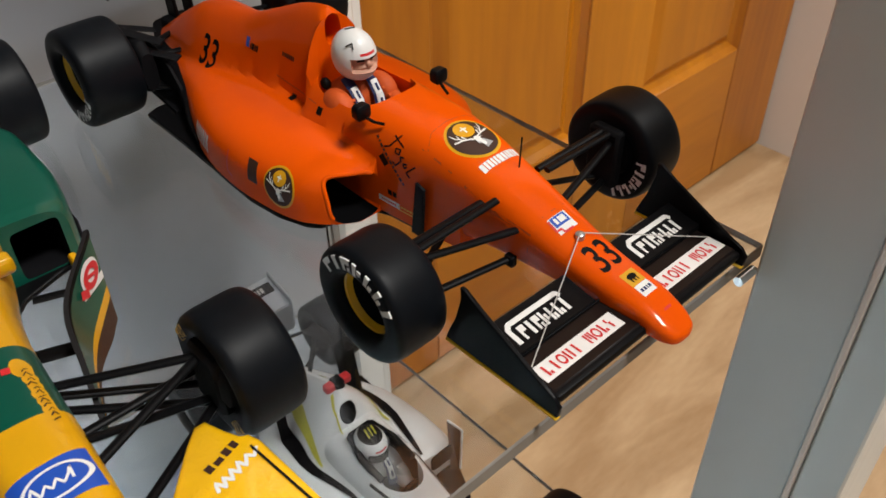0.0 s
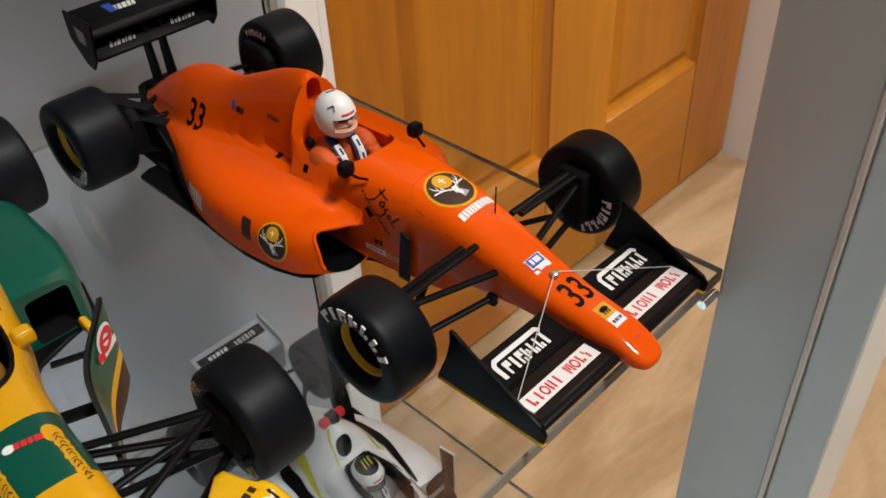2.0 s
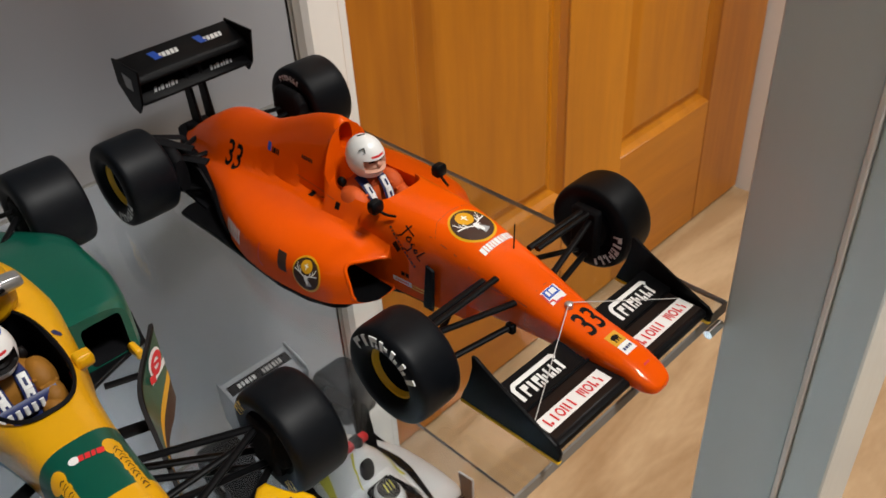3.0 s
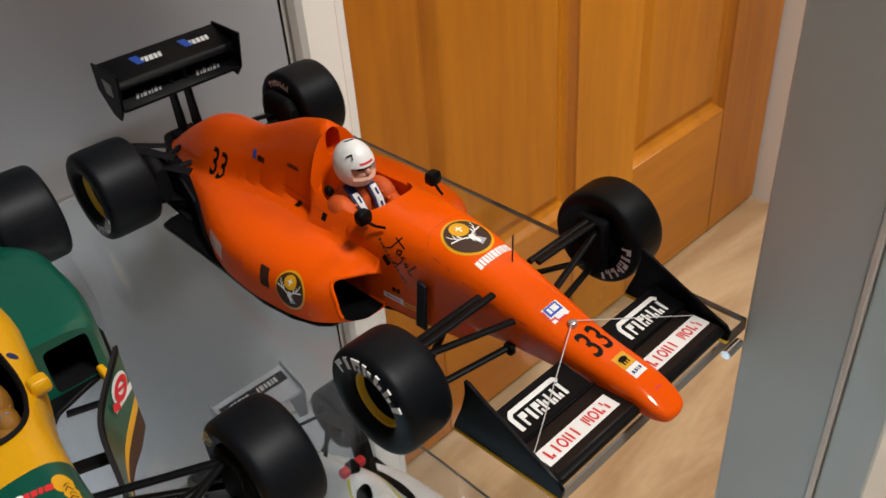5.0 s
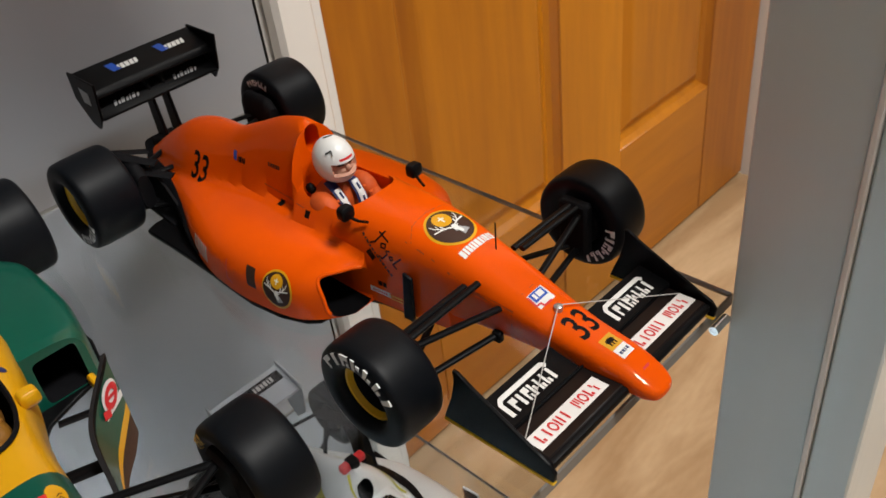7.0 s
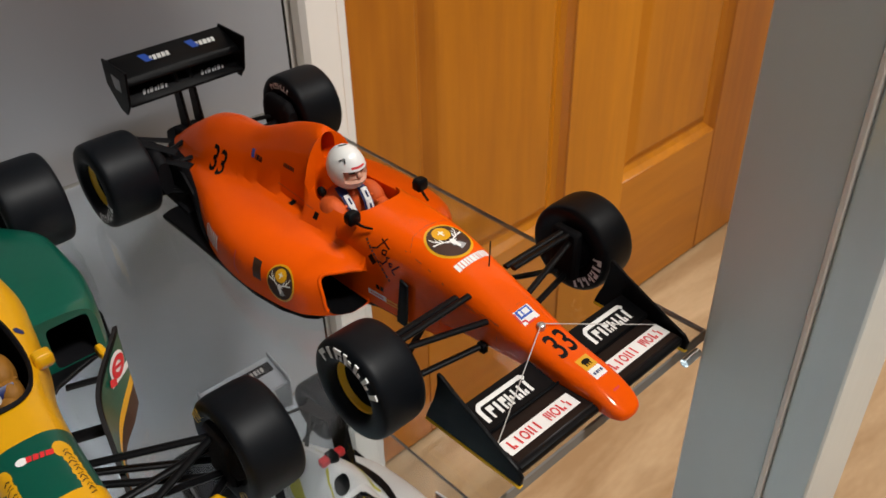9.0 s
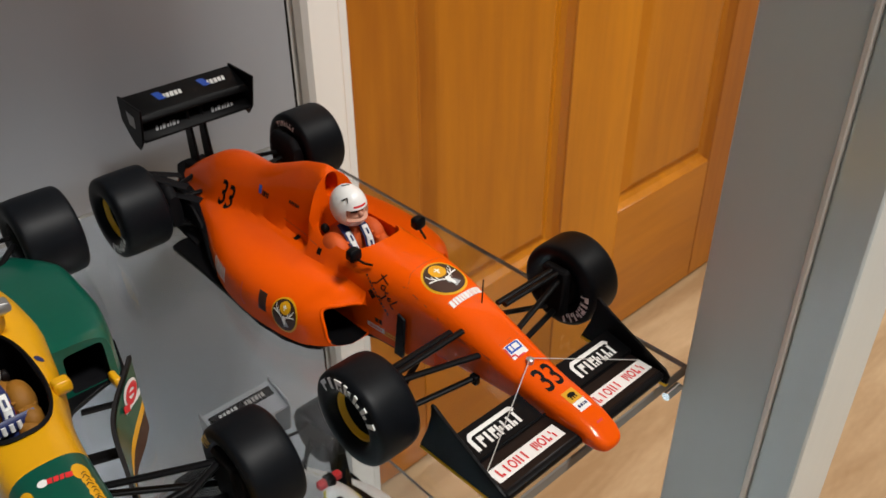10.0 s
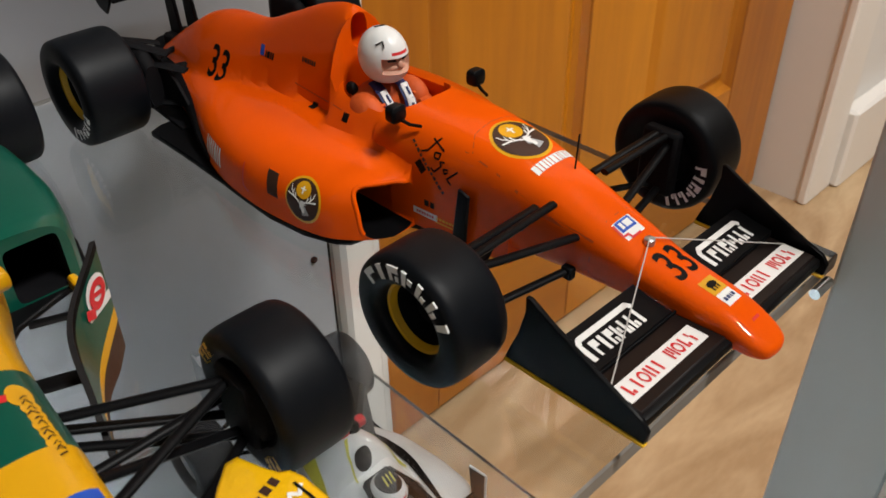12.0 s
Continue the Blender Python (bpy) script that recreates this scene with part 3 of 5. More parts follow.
    # floor and the dark rear end
    side = [(-0.0330, 0.1478), (-0.0376, 0.1458), (-0.0379, 0.1207), (-0.0386, 0.1014), (-0.0394, 0.0899), (-0.0399, 0.0759), (-0.0384, 0.0623), (-0.0352, 0.0527), (-0.0322, 0.0490), (-0.0287, 0.0482), (-0.0204, 0.0477), (-0.0160, 0.0455), (-0.0135, 0.0393), (-0.0125, 0.030)]
    part("floor_tray", plate(side + [(-x, y) for x, y in reversed(side)], "z", 0.0016, 0.0036, 0.0003), BLACK, car)
    part("gearbox", nose_body(((0.112, 0.0365, 0.0035, 0.0080), (0.120, 0.0345, 0.0035, 0.0120), (0.132, 0.0295, 0.0035, 0.0146), (0.146, 0.0245, 0.0035, 0.0156), (0.165, 0.0205, 0.004, 0.0150), (0.186, 0.011, 0.006, 0.013), (0.196, 0.006, 0.008, 0.013)), 3.0), MATT, car)
    part("diffuser", plate([(-0.030, 0.138), (-0.026, 0.188), (0.026, 0.188), (0.030, 0.138)], "z", 0.0030, 0.0046, 0.0003), MATT, car)
    for s in (-1, 1):
        part("brake_duct", nose_body(((0.148, 0.0028, 0.010, 0.024), (0.152, 0.0036, 0.008, 0.028), (0.164, 0.0034, 0.009, 0.029), (0.168, 0.0022, 0.012, 0.026)), 2.6, 20), MATT, car).location.x = s * 0.0315
        if s > 0:
            continue
        for a, b in (((s * 0.034, 0.160, 0.0300), (s * 0.0245, 0.148, 0.0262)), ((s * 0.034, 0.158, 0.0250), (s * 0.0225, 0.142, 0.0215)), ((s * 0.033, 0.166, 0.0290), (s * 0.020, 0.163, 0.0245))):
            part("claw", strut(a, b, 0.0046, 0.0012), MATT, car)
        part("duct_fin", plate([(0.136, 0.0105), (0.143, 0.0190), (0.158, 0.0265), (0.170, 0.0240), (0.172, 0.0105)], "x", s * 0.0262 - 0.0006, s * 0.0262 + 0.0006, 0.0002), MATT, car)

    # wheels
    for s in (-1, 1):
        front = [(42, 18.5, 0.0112, 0.0147, s)] if s < 0 else [(176, 12.5, 0.0110, 0.0143, -s)]
        rear = [(198, 12, 0.0115, 0.0148, s)] if s < 0 else [(60, 9, 0.0120, 0.0145, -s)]
        wheel(car, 0.0012 + s * 0.0490, 0.0016, 0.0166, 0.0163, s, letters=front, bore=0.0092)
        wheel(car, s * 0.0456, 0.1610, 0.0178, 0.0210, s, letters=rear)

    # suspension
    for s in (-1, 1):
        for a, b in (((s * 0.0100, -0.0014, 0.0272), (s * 0.0385, -0.0010, 0.0262)), ((s * 0.0112, 0.0030, 0.0248), (s * 0.0385, 0.0016, 0.0262)), ((s * 0.0092, -0.0081, 0.0206), (s * 0.0385, -0.0020, 0.0240)),
                     ((s * 0.0092, -0.0069, 0.0104), (s * 0.0385, -0.0010, 0.0100)), ((s * 0.0122, 0.0150, 0.0110), (s * 0.0385, 0.0020, 0.0100))):
            part("wishbone", strut(a, b, 0.0024, 0.0017), BLACK, car)
        part("upright", box((s * 0.0395 - 0.0022, -0.005, 0.008), (s * 0.0395 + 0.0022, 0.006, 0.0275), 0.001), MATT, car)
        part("bracket", box((s * 0.0098 - 0.0012, -0.0086, 0.0082), (s * 0.0098 + 0.0012, -0.0054, 0.0118), 0.0004), BLACK, car)
        part("vane", plate([(0.0212, 0.0215), (0.0248, 0.0225), (0.0275, 0.0035), (0.0228, 0.0035)], "x", s * 0.0150 - 0.0005, s * 0.0150 + 0.0005, 0.0002), BLACK, car)
        for a, b in (((s * 0.010, 0.172, 0.017), (s * 0.036, 0.157, 0.020)), ((s * 0.012, 0.132, 0.008), (s * 0.036, 0.155, 0.011)), ((s * 0.010, 0.170, 0.009), (s * 0.036, 0.159, 0.011)), ((s * 0.006, 0.157, 0.016), (s * 0.038, 0.157, 0.019))):
            part("rear_wishbone", strut(a, b, 0.0028, 0.0018), BLACK, car)

    # front wing
    wing = part("front_wing", box((-0.0385, -0.0478, 0.0072), (0.0385, -0.0335, 0.0100), 0.0009), CARBON, car, "black front wing with white and red stickers")
    wing.matrix_local = pose(-0.0008, 0, 0.0013, 0, 1.8, 0)
    part("leading_edge", box((-0.0385, -0.0490, 0.0066), (0.0385, -0.0440, 0.0096), 0.0011, 2), BLACK, wing)
    part("slot_strip", box((-0.0385, -0.0352, 0.0098), (0.0385, -0.0346, 0.0108), 0.0002), BLACK, wing)
    part("endplate_bridge", box((-0.0076, -0.046, 0.0066), (0.0076, -0.022, 0.0086), 0.0006), ORANGE, wing)
    for s in (-1, 1):
        lo, hi = min(s * 0.008, s * 0.0388), max(s * 0.008, s * 0.0388)
        bm = rings_mesh([[(x, -0.0348, 0.0098), (x, -0.0298, 0.0106), (x, -0.0242, 0.0122), (x, -0.0242, 0.0132), (x, -0.0298, 0.0120), (x, -0.0348, 0.0112)] for x in (lo, hi)])
        flap = part("flap", bm, BLACK, wing, smooth=False)
        prof = [(-0.0500, 0.0048), (-0.0504, 0.0080), (-0.0486, 0.0102), (-0.0440, 0.0120), (-0.0340, 0.0166), (-0.0250, 0.0208), (-0.0196, 0.0238), (-0.0182, 0.0238), (-0.0184, 0.0200), (-0.0168, 0.0130), (-0.0150, 0.0085), (-0.0137, 0.0048)]
        part("endplate", plate(prof, "x", s * 0.0394 - 0.0006, s * 0.0394 + 0.0006, 0.0002), BLACK, wing)
        part("skid", box((s * 0.0394 - 0.0009, -0.0500, 0.0037), (s * 0.0394 + 0.0009, -0.0137, 0.0047), 0.0003), GOLD, wing)
        mid = s * 0.0227
        deck = Surface(wing)
        plain = part("white_sticker", deck.lay(sheet(0.0290, 0.0055), (mid, -0.0418, 0.0100), (1, 0, 0), (0, 1, 0), 0.00010), WHITE, wing, "white sticker with red bars", smooth=False)
        strokes("red_bar", deck, RED_ROW, 0.0258, 0.0034, (mid, -0.0418, 0.0100), (1, 0, 0), (0, 1, 0), RED, plain)
        top = Surface(flap)
        logo = (s * 0.0240, -0.0296, 0.0112)
        strokes("white_bar", top, TYRE_ROW, 0.0175, 0.0042, logo, (1, 0, 0), (0, 1, 0), WHITE, flap, (0.0012, -0.0012))
        part("white_line", top.lay(stroke([(-0.0094, -0.0034), (-0.0094, 0.0014), (-0.0082, 0.0026), (0.0090, 0.0026), (0.0098, 0.0014)], 0.0014), logo, (1, 0, 0), (0, 1, 0)), WHITE, flap, smooth=False)

    # rear wing
    rw = part("rear_wing", tilted(0.0275, 0.1830, 0.0440, 0.1965, 0.0492, 0.0014), BLACK, car, "black rear wing with blue and white print")
    rw.location = (0.0026, 0.0010, 0.0010)
    part("lower_flap", tilted(0.0275, 0.1810, 0.0424, 0.1829, 0.0446, 0.0010), BLACK, rw)
    low = part("lower_plane", tilted(0.0275, 0.1800, 0.0335, 0.1885, 0.0385, 0.0014), BLACK, rw)
    for s in (-1, 1):
        prof = [(0.1765, 0.0505), (0.1975, 0.0512), (0.1975, 0.0400), (0.1890, 0.0310), (0.1842, 0.0295), (0.1800, 0.0345)]
        part("endplate", plate(prof, "x", s * 0.0280 - 0.0005, s * 0.0280 + 0.0005, 0.0002), BLACK, rw)
        part("pylon", plate([(0.1800, 0.0140), (0.1842, 0.0436), (0.1885, 0.0440), (0.1880, 0.0140)], "x", s * 0.0035 - 0.0007, s * 0.0035 + 0.0007, 0.0003), BLACK, rw)
        top = Surface(rw)
        logo = (0.0032 + s * 0.0112, 0.1905, 0.0500)
        part("blue_print", top.lay(sheet(0.0036, 0.0048, -0.3, at=(-0.0042, 0.0004)), logo, (1, 0, 0), (0, 1, 0)), BLUE, rw, smooth=False)
        part("white_print", top.lay(bars((0.0010, 0.0016, 0.0018, 0.0016, 0.0014), 0.0027, 0.0004, (0.0018, -0.0006), 0.2), logo, (1, 0, 0), (0, 1, 0)), WHITE, rw, smooth=False)
        part("grey_print", Surface(low).lay(bars((0.0012, 0.0008, 0.0015, 0.0010, 0.0007, 0.0014, 0.0009), 0.0022, 0.0006, (0, 0), 0.5, (1, 3, 6)), (s * 0.0140, 0.1840, 0.040), (1, 0, 0), (0, 1, 0)), GREY, rw, smooth=False)
    part("side_print", plate([(0.1835, 0.0455), (0.1905, 0.0465), (0.1895, 0.0405), (0.1840, 0.0400)], "x", -0.02865, -0.02852), GREY, rw, smooth=False)
    part("wing_foot", box((-0.0055, 0.176, 0.0120), (0.0055, 0.189, 0.0170), 0.001), MATT, car)

    # mirrors, antenna, wires
    for s in (-1, 1):
        mir = part("mirror", nose_body(((0.0455, 0.0020, 0.0345, 0.0375), (0.0461, 0.0026, 0.0336, 0.0384), (0.0485, 0.0025, 0.0337, 0.0383), (0.0493, 0.0016, 0.0345, 0.0375)), 3.5, 24), BLACK, car)
        mir.location.x = s * 0.0152
        part("mirror_stalk", merge(strut((s * 0.0148, 0.0465, 0.0345), (s * 0.0138, 0.0435, 0.0335), 0.0010, 0.0010), strut((s * 0.0138, 0.0435, 0.0335), (s * 0.0125, 0.0405, 0.0335), 0.0009, 0.0009)), BLACK, mir).location.x = -s * 0.0152
    part("antenna", strut((0.0030, 0.0026, 0.0290), (0.0031, 0.0022, 0.0392), 0.0005, 0.0005, sides=6), INK, car)
    button = (-0.0008, -0.0225, 0.0224)
    part("button", revolve([(-0.001, 0.0013), (0.0004, 0.0013), (0.0007, 0.0010), (0.0008, 0.00001)], 20, "z"), SILVER, car, "small silver button").location = button
    for s in (-1, 1):
        part("thread", strut((-0.0008, -0.0225, 0.0232), (s * 0.0372 - 0.0008, -0.0392, 0.0114 - s * 0.0011), 0.00032, 0.00032, sides=6), THREAD, car, "taut clear thread")

    # stickers
    X, Y = (1, 0, 0), (0, 1, 0)
    badge(car, skin, (0.0002, 0.0178, 0.034), X, Y, 0.0078)
    bar_row("white_bar", skin, (0.0013, 0.0009, 0.0011, 0.0008, 0.0009, 0.0014, 0.0009, 0.0005, 0.0010, 0.0007, 0.0010), 0.0027, 0.0003, (0.0004, 0.0076, 0.034), X, (0.1, 1, 0), WHITE, car)
    for x in (-1, 1):
        part("panel_line", lay(stroke([(x * 0.0112, 0.0262), (x * 0.0104, 0.004), (x * 0.0086, -0.0125)], 0.00022), (0, 0.0, 0.036), X, Y, 0.00004), SEAM, car)
    root = part("shield", lay(sheet(0.0066, 0.0052, 0.0, 6, 6), (-0.0010, -0.0166, 0.026), X, Y, 0.0001), WHITE, car, "small white shield sticker")
    part("shield_top", lay(sheet(0.0054, 0.0030, 0, 4, 4, (0, 0.0009)), (-0.0010, -0.0166, 0.026), X, Y, 0.0002), BLUE, root)
    part("shield_letters", lay(bars((0.0010, 0.0024), 0.0018, 0.0005, (0, 0.0009)), (-0.0010, -0.0166, 0.026), X, Y, 0.0003), WHITE, root)
    part("shield_foot", lay(stroke([(-0.0032, 0.0022), (-0.0034, -0.0012), (-0.0018, -0.0014), (-0.0016, -0.0026), (0.0016, -0.0026)], 0.0006), (-0.0010, -0.0166, 0.026), X, Y, 0.0002), RED, root)
    part("race_number", lay(figures("33", 0.0086, 0.72), (0.0000, -0.0300, 0.022), X, Y), INK, car, "black race number 33")
    sq = part("yellow_square", lay(sheet(0.0052, 0.0046), (0.0002, -0.0390, 0.02), X, Y), YELLOW, car, "yellow and white square sticker")
    part("black_beast", lay(merge(oval(0.0016, 0.0009, 0, (0, 0.0003)), bars((0.0005, 0.0005, 0.0005), 0.0013, 0.0005, (0, -0.0008))), (0.0002, -0.0390, 0.02), X, Y, 0.0002), INK, sq)
    part("white_square", lay(sheet(0.0050, 0.0036), (0.0002, -0.0432, 0.02), X, Y), WHITE, sq)
    part("blue_bars", lay(bars((0.0008, 0.0008, 0.0004, 0.0008), 0.0010, 0.0003), (0.0002, -0.0433, 0.02), X, Y, 0.0002), NAVY, sq)
    part("red_mark", lay(sheet(0.0026, 0.0006, 0.6), (0.0004, -0.0500, 0.02), X, Y), RED, car)
    part("panel_line", lay(stroke([(-0.0108, -0.0022), (-0.0070, 0.0006), (0, 0.0014), (0.0070, 0.0006), (0.0108, -0.0022)], 0.00026), (0, 0.0262, 0.036), X, Y, 0.00004), SEAM, car)
    part("panel_line", lay(stroke([(-0.0086, 0), (0.0086, 0)], 0.00022), (0, -0.0125, 0.036), X, Y, 0.00004), SEAM, car)
    part("panel_line", lay(stroke([(0, 0.0075), (0, -0.0075)], 0.00022), (-0.0090, -0.0122, 0.0160), (0, -1, 0), (0, 0, 1), 0.00004), SEAM, car)
    L, U = (0, -1, 0), (0, 0, 1)
    badge(car, skin, (-0.0385, 0.0617, 0.0140), (0, -1, 0), (0.5, 0.15, 1), 0.0062)
    bar_row("white_bar", skin, (0.0011, 0.0008, 0.0011, 0.0009, 0.0012, 0.0008, 0.0011), 0.0060, 0.0008, (-0.0365, 0.1065, 0.0110), (-0.25, -1, 0), (0.5, 0, 1), WHITE, car)
    part("dark_patch", lay(sheet(0.0044, 0.0068, -0.2), (-0.040, 0.0735, 0.0148), L, (0.5, 0, 1)), BROWN, car)
    part("red_line", lay(stroke([(-0.002, 0.004), (-0.0020, -0.003), (0.0005, -0.0042)], 0.0006), (-0.040, 0.0850, 0.0120), L, (0.5, 0, 1)), RED, car)
    part("race_number", lay(figures("33", 0.0100, 0.75), (-0.0150, 0.1365, 0.0235), (-0.04, -1, -0.06), (0.80, 0.1, 0.7)), INK, car, "black race number 33")
    part("blue_mark", lay(sheet(0.0022, 0.0032, -0.25), (-0.010, 0.1165, 0.0330), L, (0.7, 0, 0.8)), BLUE, car)
    part("dark_script", lay(bars((0.0006, 0.0016, 0.0007, 0.0010), 0.0020, 0.0003), (-0.0105, 0.1120, 0.0325), L, (0.7, 0, 0.8)), INK, car)
    part("name_bar", lay(bars((0.0006, 0.0003, 0.0008, 0.0008, 0.0006, 0.0008, 0.0007), 0.0013, 0.0003), (-0.0100, 0.0920, 0.0360), L, (0.7, 0, 0.8)), BROWN, car)
    for y in (0.0870, 0.0690):
        part("dark_square", lay(sheet(0.0024, 0.0024), (-0.0160, y, 0.0285), L, (0.8, 0, 0.6)), INK, car)
    part("crease", lay(stroke([(-0.014, 0.0010), (0.004, 0.0), (0.012, -0.0006)], 0.0003), (-0.0150, 0.0835, 0.030), L, (0.7, 0, 0.7), 0.00004), SEAM, car)
    script = ((-0.0050, 0.0012), (-0.0010, 0.0022)), ((-0.0040, 0.0030), (-0.0034, -0.0015), (-0.0042, -0.0032)), ((-0.0020, 0.0), (-0.0010, 0.0012), (-0.0002, 0.0), (-0.0012, -0.0008), (-0.0020, 0.0)), \
        ((0.0012, 0.0010), (0.0004, 0.0), (0.0014, -0.0004), (0.0014, -0.0028), (0.0002, -0.0030)), ((0.0030, 0.0008), (0.0022, -0.0002), (0.0032, -0.0006), (0.0034, 0.0004)), ((0.0046, 0.0028), (0.0044, -0.0008), (0.0060, -0.0006))
    bm = bmesh.new()
    for line in script:
        merge(bm, stroke([(x * 1.15, y * 1.15) for x, y in line], 0.00050))
    part("black_script", lay(bm, (-0.0145, 0.0325, 0.0275), (-0.15, -1, -0.95), (0.5, -0.5, 0.5)), INK, car, "black handwritten script as plain strokes")
    part("small_print", lay(bars((0.0010, 0.0006, 0.0012, 0.0008) * 3, 0.0008, 0.0005), (-0.0152, 0.0362, 0.0245), (-0.15, -1, -0.95), (0.5, -0.5, 0.5)), BROWN, car)
    part("dark_square", lay(sheet(0.0034, 0.0022), (-0.0155, 0.0385, 0.0238), (-0.15, -1, -0.95), (0.5, -0.5, 0.5)), INK, car)
    strip = part("white_strip", lay(sheet(0.0085, 0.0020), (-0.0150, 0.0375, 0.0092), L, (0.2, 0, 1)), WHITE, car, "white strip sticker")
    part("red_bars", lay(bars((0.0006,) * 7, 0.0008, 0.0003), (-0.0150, 0.0375, 0.0092), L, (0.2, 0, 1), 0.0002), RED, strip)
    part("black_bars", lay(bars((0.0016, 0.0014), 0.0018, 0.0004), (-0.0150, 0.0360, 0.0128), L, (0.2, 0, 1)), INK, car)
    part("yellow_lines", lay(merge(bars((0.0008,) * 8, 0.0007, 0.0003, (0, 0.0006)), bars((0.009,), 0.0004, 0.0, (0, -0.0006))), (-0.0140, 0.0295, 0.0085), L, (0.2, 0, 1)), GOLD, car)
    part("name_bar", lay(bars((0.0004, 0.0008, 0.0004), 0.0016, 0.0006), (-0.0118, 0.0080, 0.0170), L, (0.2, 0, 1)), BROWN, car)
    return car


def driver(place, overall, helmet, label, visor=True, crown=None, band=False):
    """A toy driver: head in a helmet, shoulders, arms and belts, in one mesh."""
    bm = bmesh.new()

    def blob(centre, size, index, n=2.2, lean=0.0):
        rows = []
        for k in range(17):
            a = math.pi * (k / 16 - 0.5)
            c, s_ = max(0.02, math.cos(a)), math.sin(a)
            rows.append([(centre[0] + u, centre[1] + v + lean * s_, centre[2] + s_ * size[2]) for u, v in superellipse(size[0] * c, size[1] * c, n, 28)])
        rings_mesh(rows, bm, index=index)

    def painted(index, make):
        before = len(bm.faces)
        make()
        bm.faces.ensure_lookup_table()
        for f in bm.faces[before:]:
            f.material_index = index

    blob((0, 0.0035, 0.0225), (0.0108, 0.0070, 0.0096), 0, 2.6)
    for s in (-1, 1):
        blob((s * 0.0084, 0.0000, 0.0250), (0.0042, 0.0066, 0.0060), 0)
        blob((s * 0.0086, -0.0062, 0.0222), (0.0034, 0.0052, 0.0046), 0)
        blob((s * 0.0070, -0.0098, 0.0205), (0.0032, 0.0048, 0.0036), 0)
        for k in range(4):
            painted(0, lambda: strut((s * (0.0052 + k * 0.0006), -0.0045 - k * 0.0022, 0.0282 - k * 0.0018), (s * 0.0112, -0.0030 - k * 0.0022, 0.0272 - k * 0.0016), 0.0012, 0.0010, bm, 8))
        blob((s * 0.0088, 0.0052, 0.0305), (0.0014, 0.0016, 0.0020), 5, 5.0)
        path = [(s * 0.0032, 0.0024, 0.0322), (s * 0.0038, -0.0018, 0.0308), (s * 0.0036, -0.0050, 0.0272), (s * 0.0030, -0.0072, 0.0228), (s * 0.0024, -0.0086, 0.0190)]
        for k, (a, b) in enumerate(zip(path, path[1:])):
            painted(4, lambda: strut(a, b, 0.0036, 0.0010, bm, 8))
            if k in (1, 2):
                lift = Vector((0, -0.0005, 0.0004))
                painted(3, lambda: strut(Vector(a) + lift, Vector(b) + lift, 0.0024, 0.0007, bm, 8))
                painted(4, lambda: strut(Vector(a).lerp(Vector(b), 0.3) + lift * 1.8, Vector(a).lerp(Vector(b), 0.8) + lift * 1.8, 0.0008, 0.0005, bm, 6))
    if band:
        rows = [((-0.0098, -0.0078, 0.0238), (0.0098, -0.0078, 0.0238), 0.0030, 0.0056, 4)]
        rows += [((x, -0.0094, 0.0228), (x, -0.0092, 0.0254), 0.0013, 0.0010, 3) for x in (-0.0062, -0.0040, -0.0018, 0.0004, 0.0026, 0.0048)]
        rows += [((s * 0.0040, -0.0040, 0.0290), (s * 0.0046, -0.0070, 0.0190), 0.0024, 0.0012, 6) for s in (-1, 1)]
        for a, b, wide, thick, index in rows:
            before = len(bm.faces)
            strut(a, b, wide, thick, bm, 8)
            bm.faces.ensure_lookup_table()
            for f in bm.faces[before:]:
                f.material_index = index
    # the helmet, with the eye port left open over the face
    cy, cz = 0.0012, 0.0396
    rows, rx, ry, rz = [], 0.0065, 0.0079, 0.0083
    for k in range(33):
        a = math.pi * (k / 32 - 0.5)
        c, s_ = math.cos(a), math.sin(a)
        ring = []
        for q in range(56):
            b = 2 * math.pi * q / 56
            x, y = math.cos(b), math.sin(b)
            chin = 1.0 + (0.10 * max(0.0, -y) if s_ < -0.1 else 0.0)
            r = max(c, 0.0) ** 0.86 if s_ < 0 else c
            ring.append((rx * x * max(r, 0.01), cy + ry * y * max(r, 0.01) * chin, cz + rz * s_ * (0.92 if s_ < 0 else 1.0)))
        rows.append(ring)
    made = [[bm.verts.new(p) for p in ring] for ring in rows]
    for i in range(32):
        for q in range(56):
            mid_a, mid_b = math.pi * ((i + 0.5) / 32 - 0.5), 2 * math.pi * (q + 0.5) / 56
            front = abs(((mid_b - 1.5 * math.pi + math.pi) % (2 * math.pi)) - math.pi)
            index = 1
            if -0.36 < mid_a < 0.20 and front < 0.92:
                index = 2 if visor else 5
            elif 0.34 < mid_a < 0.42 and front < 0.40:
                index = 6
            elif mid_a < -1.0:
                index = 6
            elif crown and mid_a > 0.75:
                index = 7
            f = bm.faces.new((made[i][q], made[i][(q + 1) % 56], made[i + 1][(q + 1) % 56], made[i + 1][q]))
            f.material_index = index
    sunk = {v for f in bm.faces if f.material_index in (2, 5) for v in f.verts if all(g.material_index in (2, 5) for g in v.link_faces)}
    for v in sunk:
        v.co.y += 0.0014
        v.co.x *= 0.88
    if visor:
        blob((0, cy - ry * 0.86, cz - 0.0008), (0.0009, 0.0011, 0.0014), 2)
        for s in (-1, 1):
            painted(5, lambda: strut((s * 0.0012, cy - ry * 0.84, cz + 0.0006), (s * 0.0034, cy - ry * 0.74, cz + 0.0008), 0.0009, 0.0005, bm, 6))
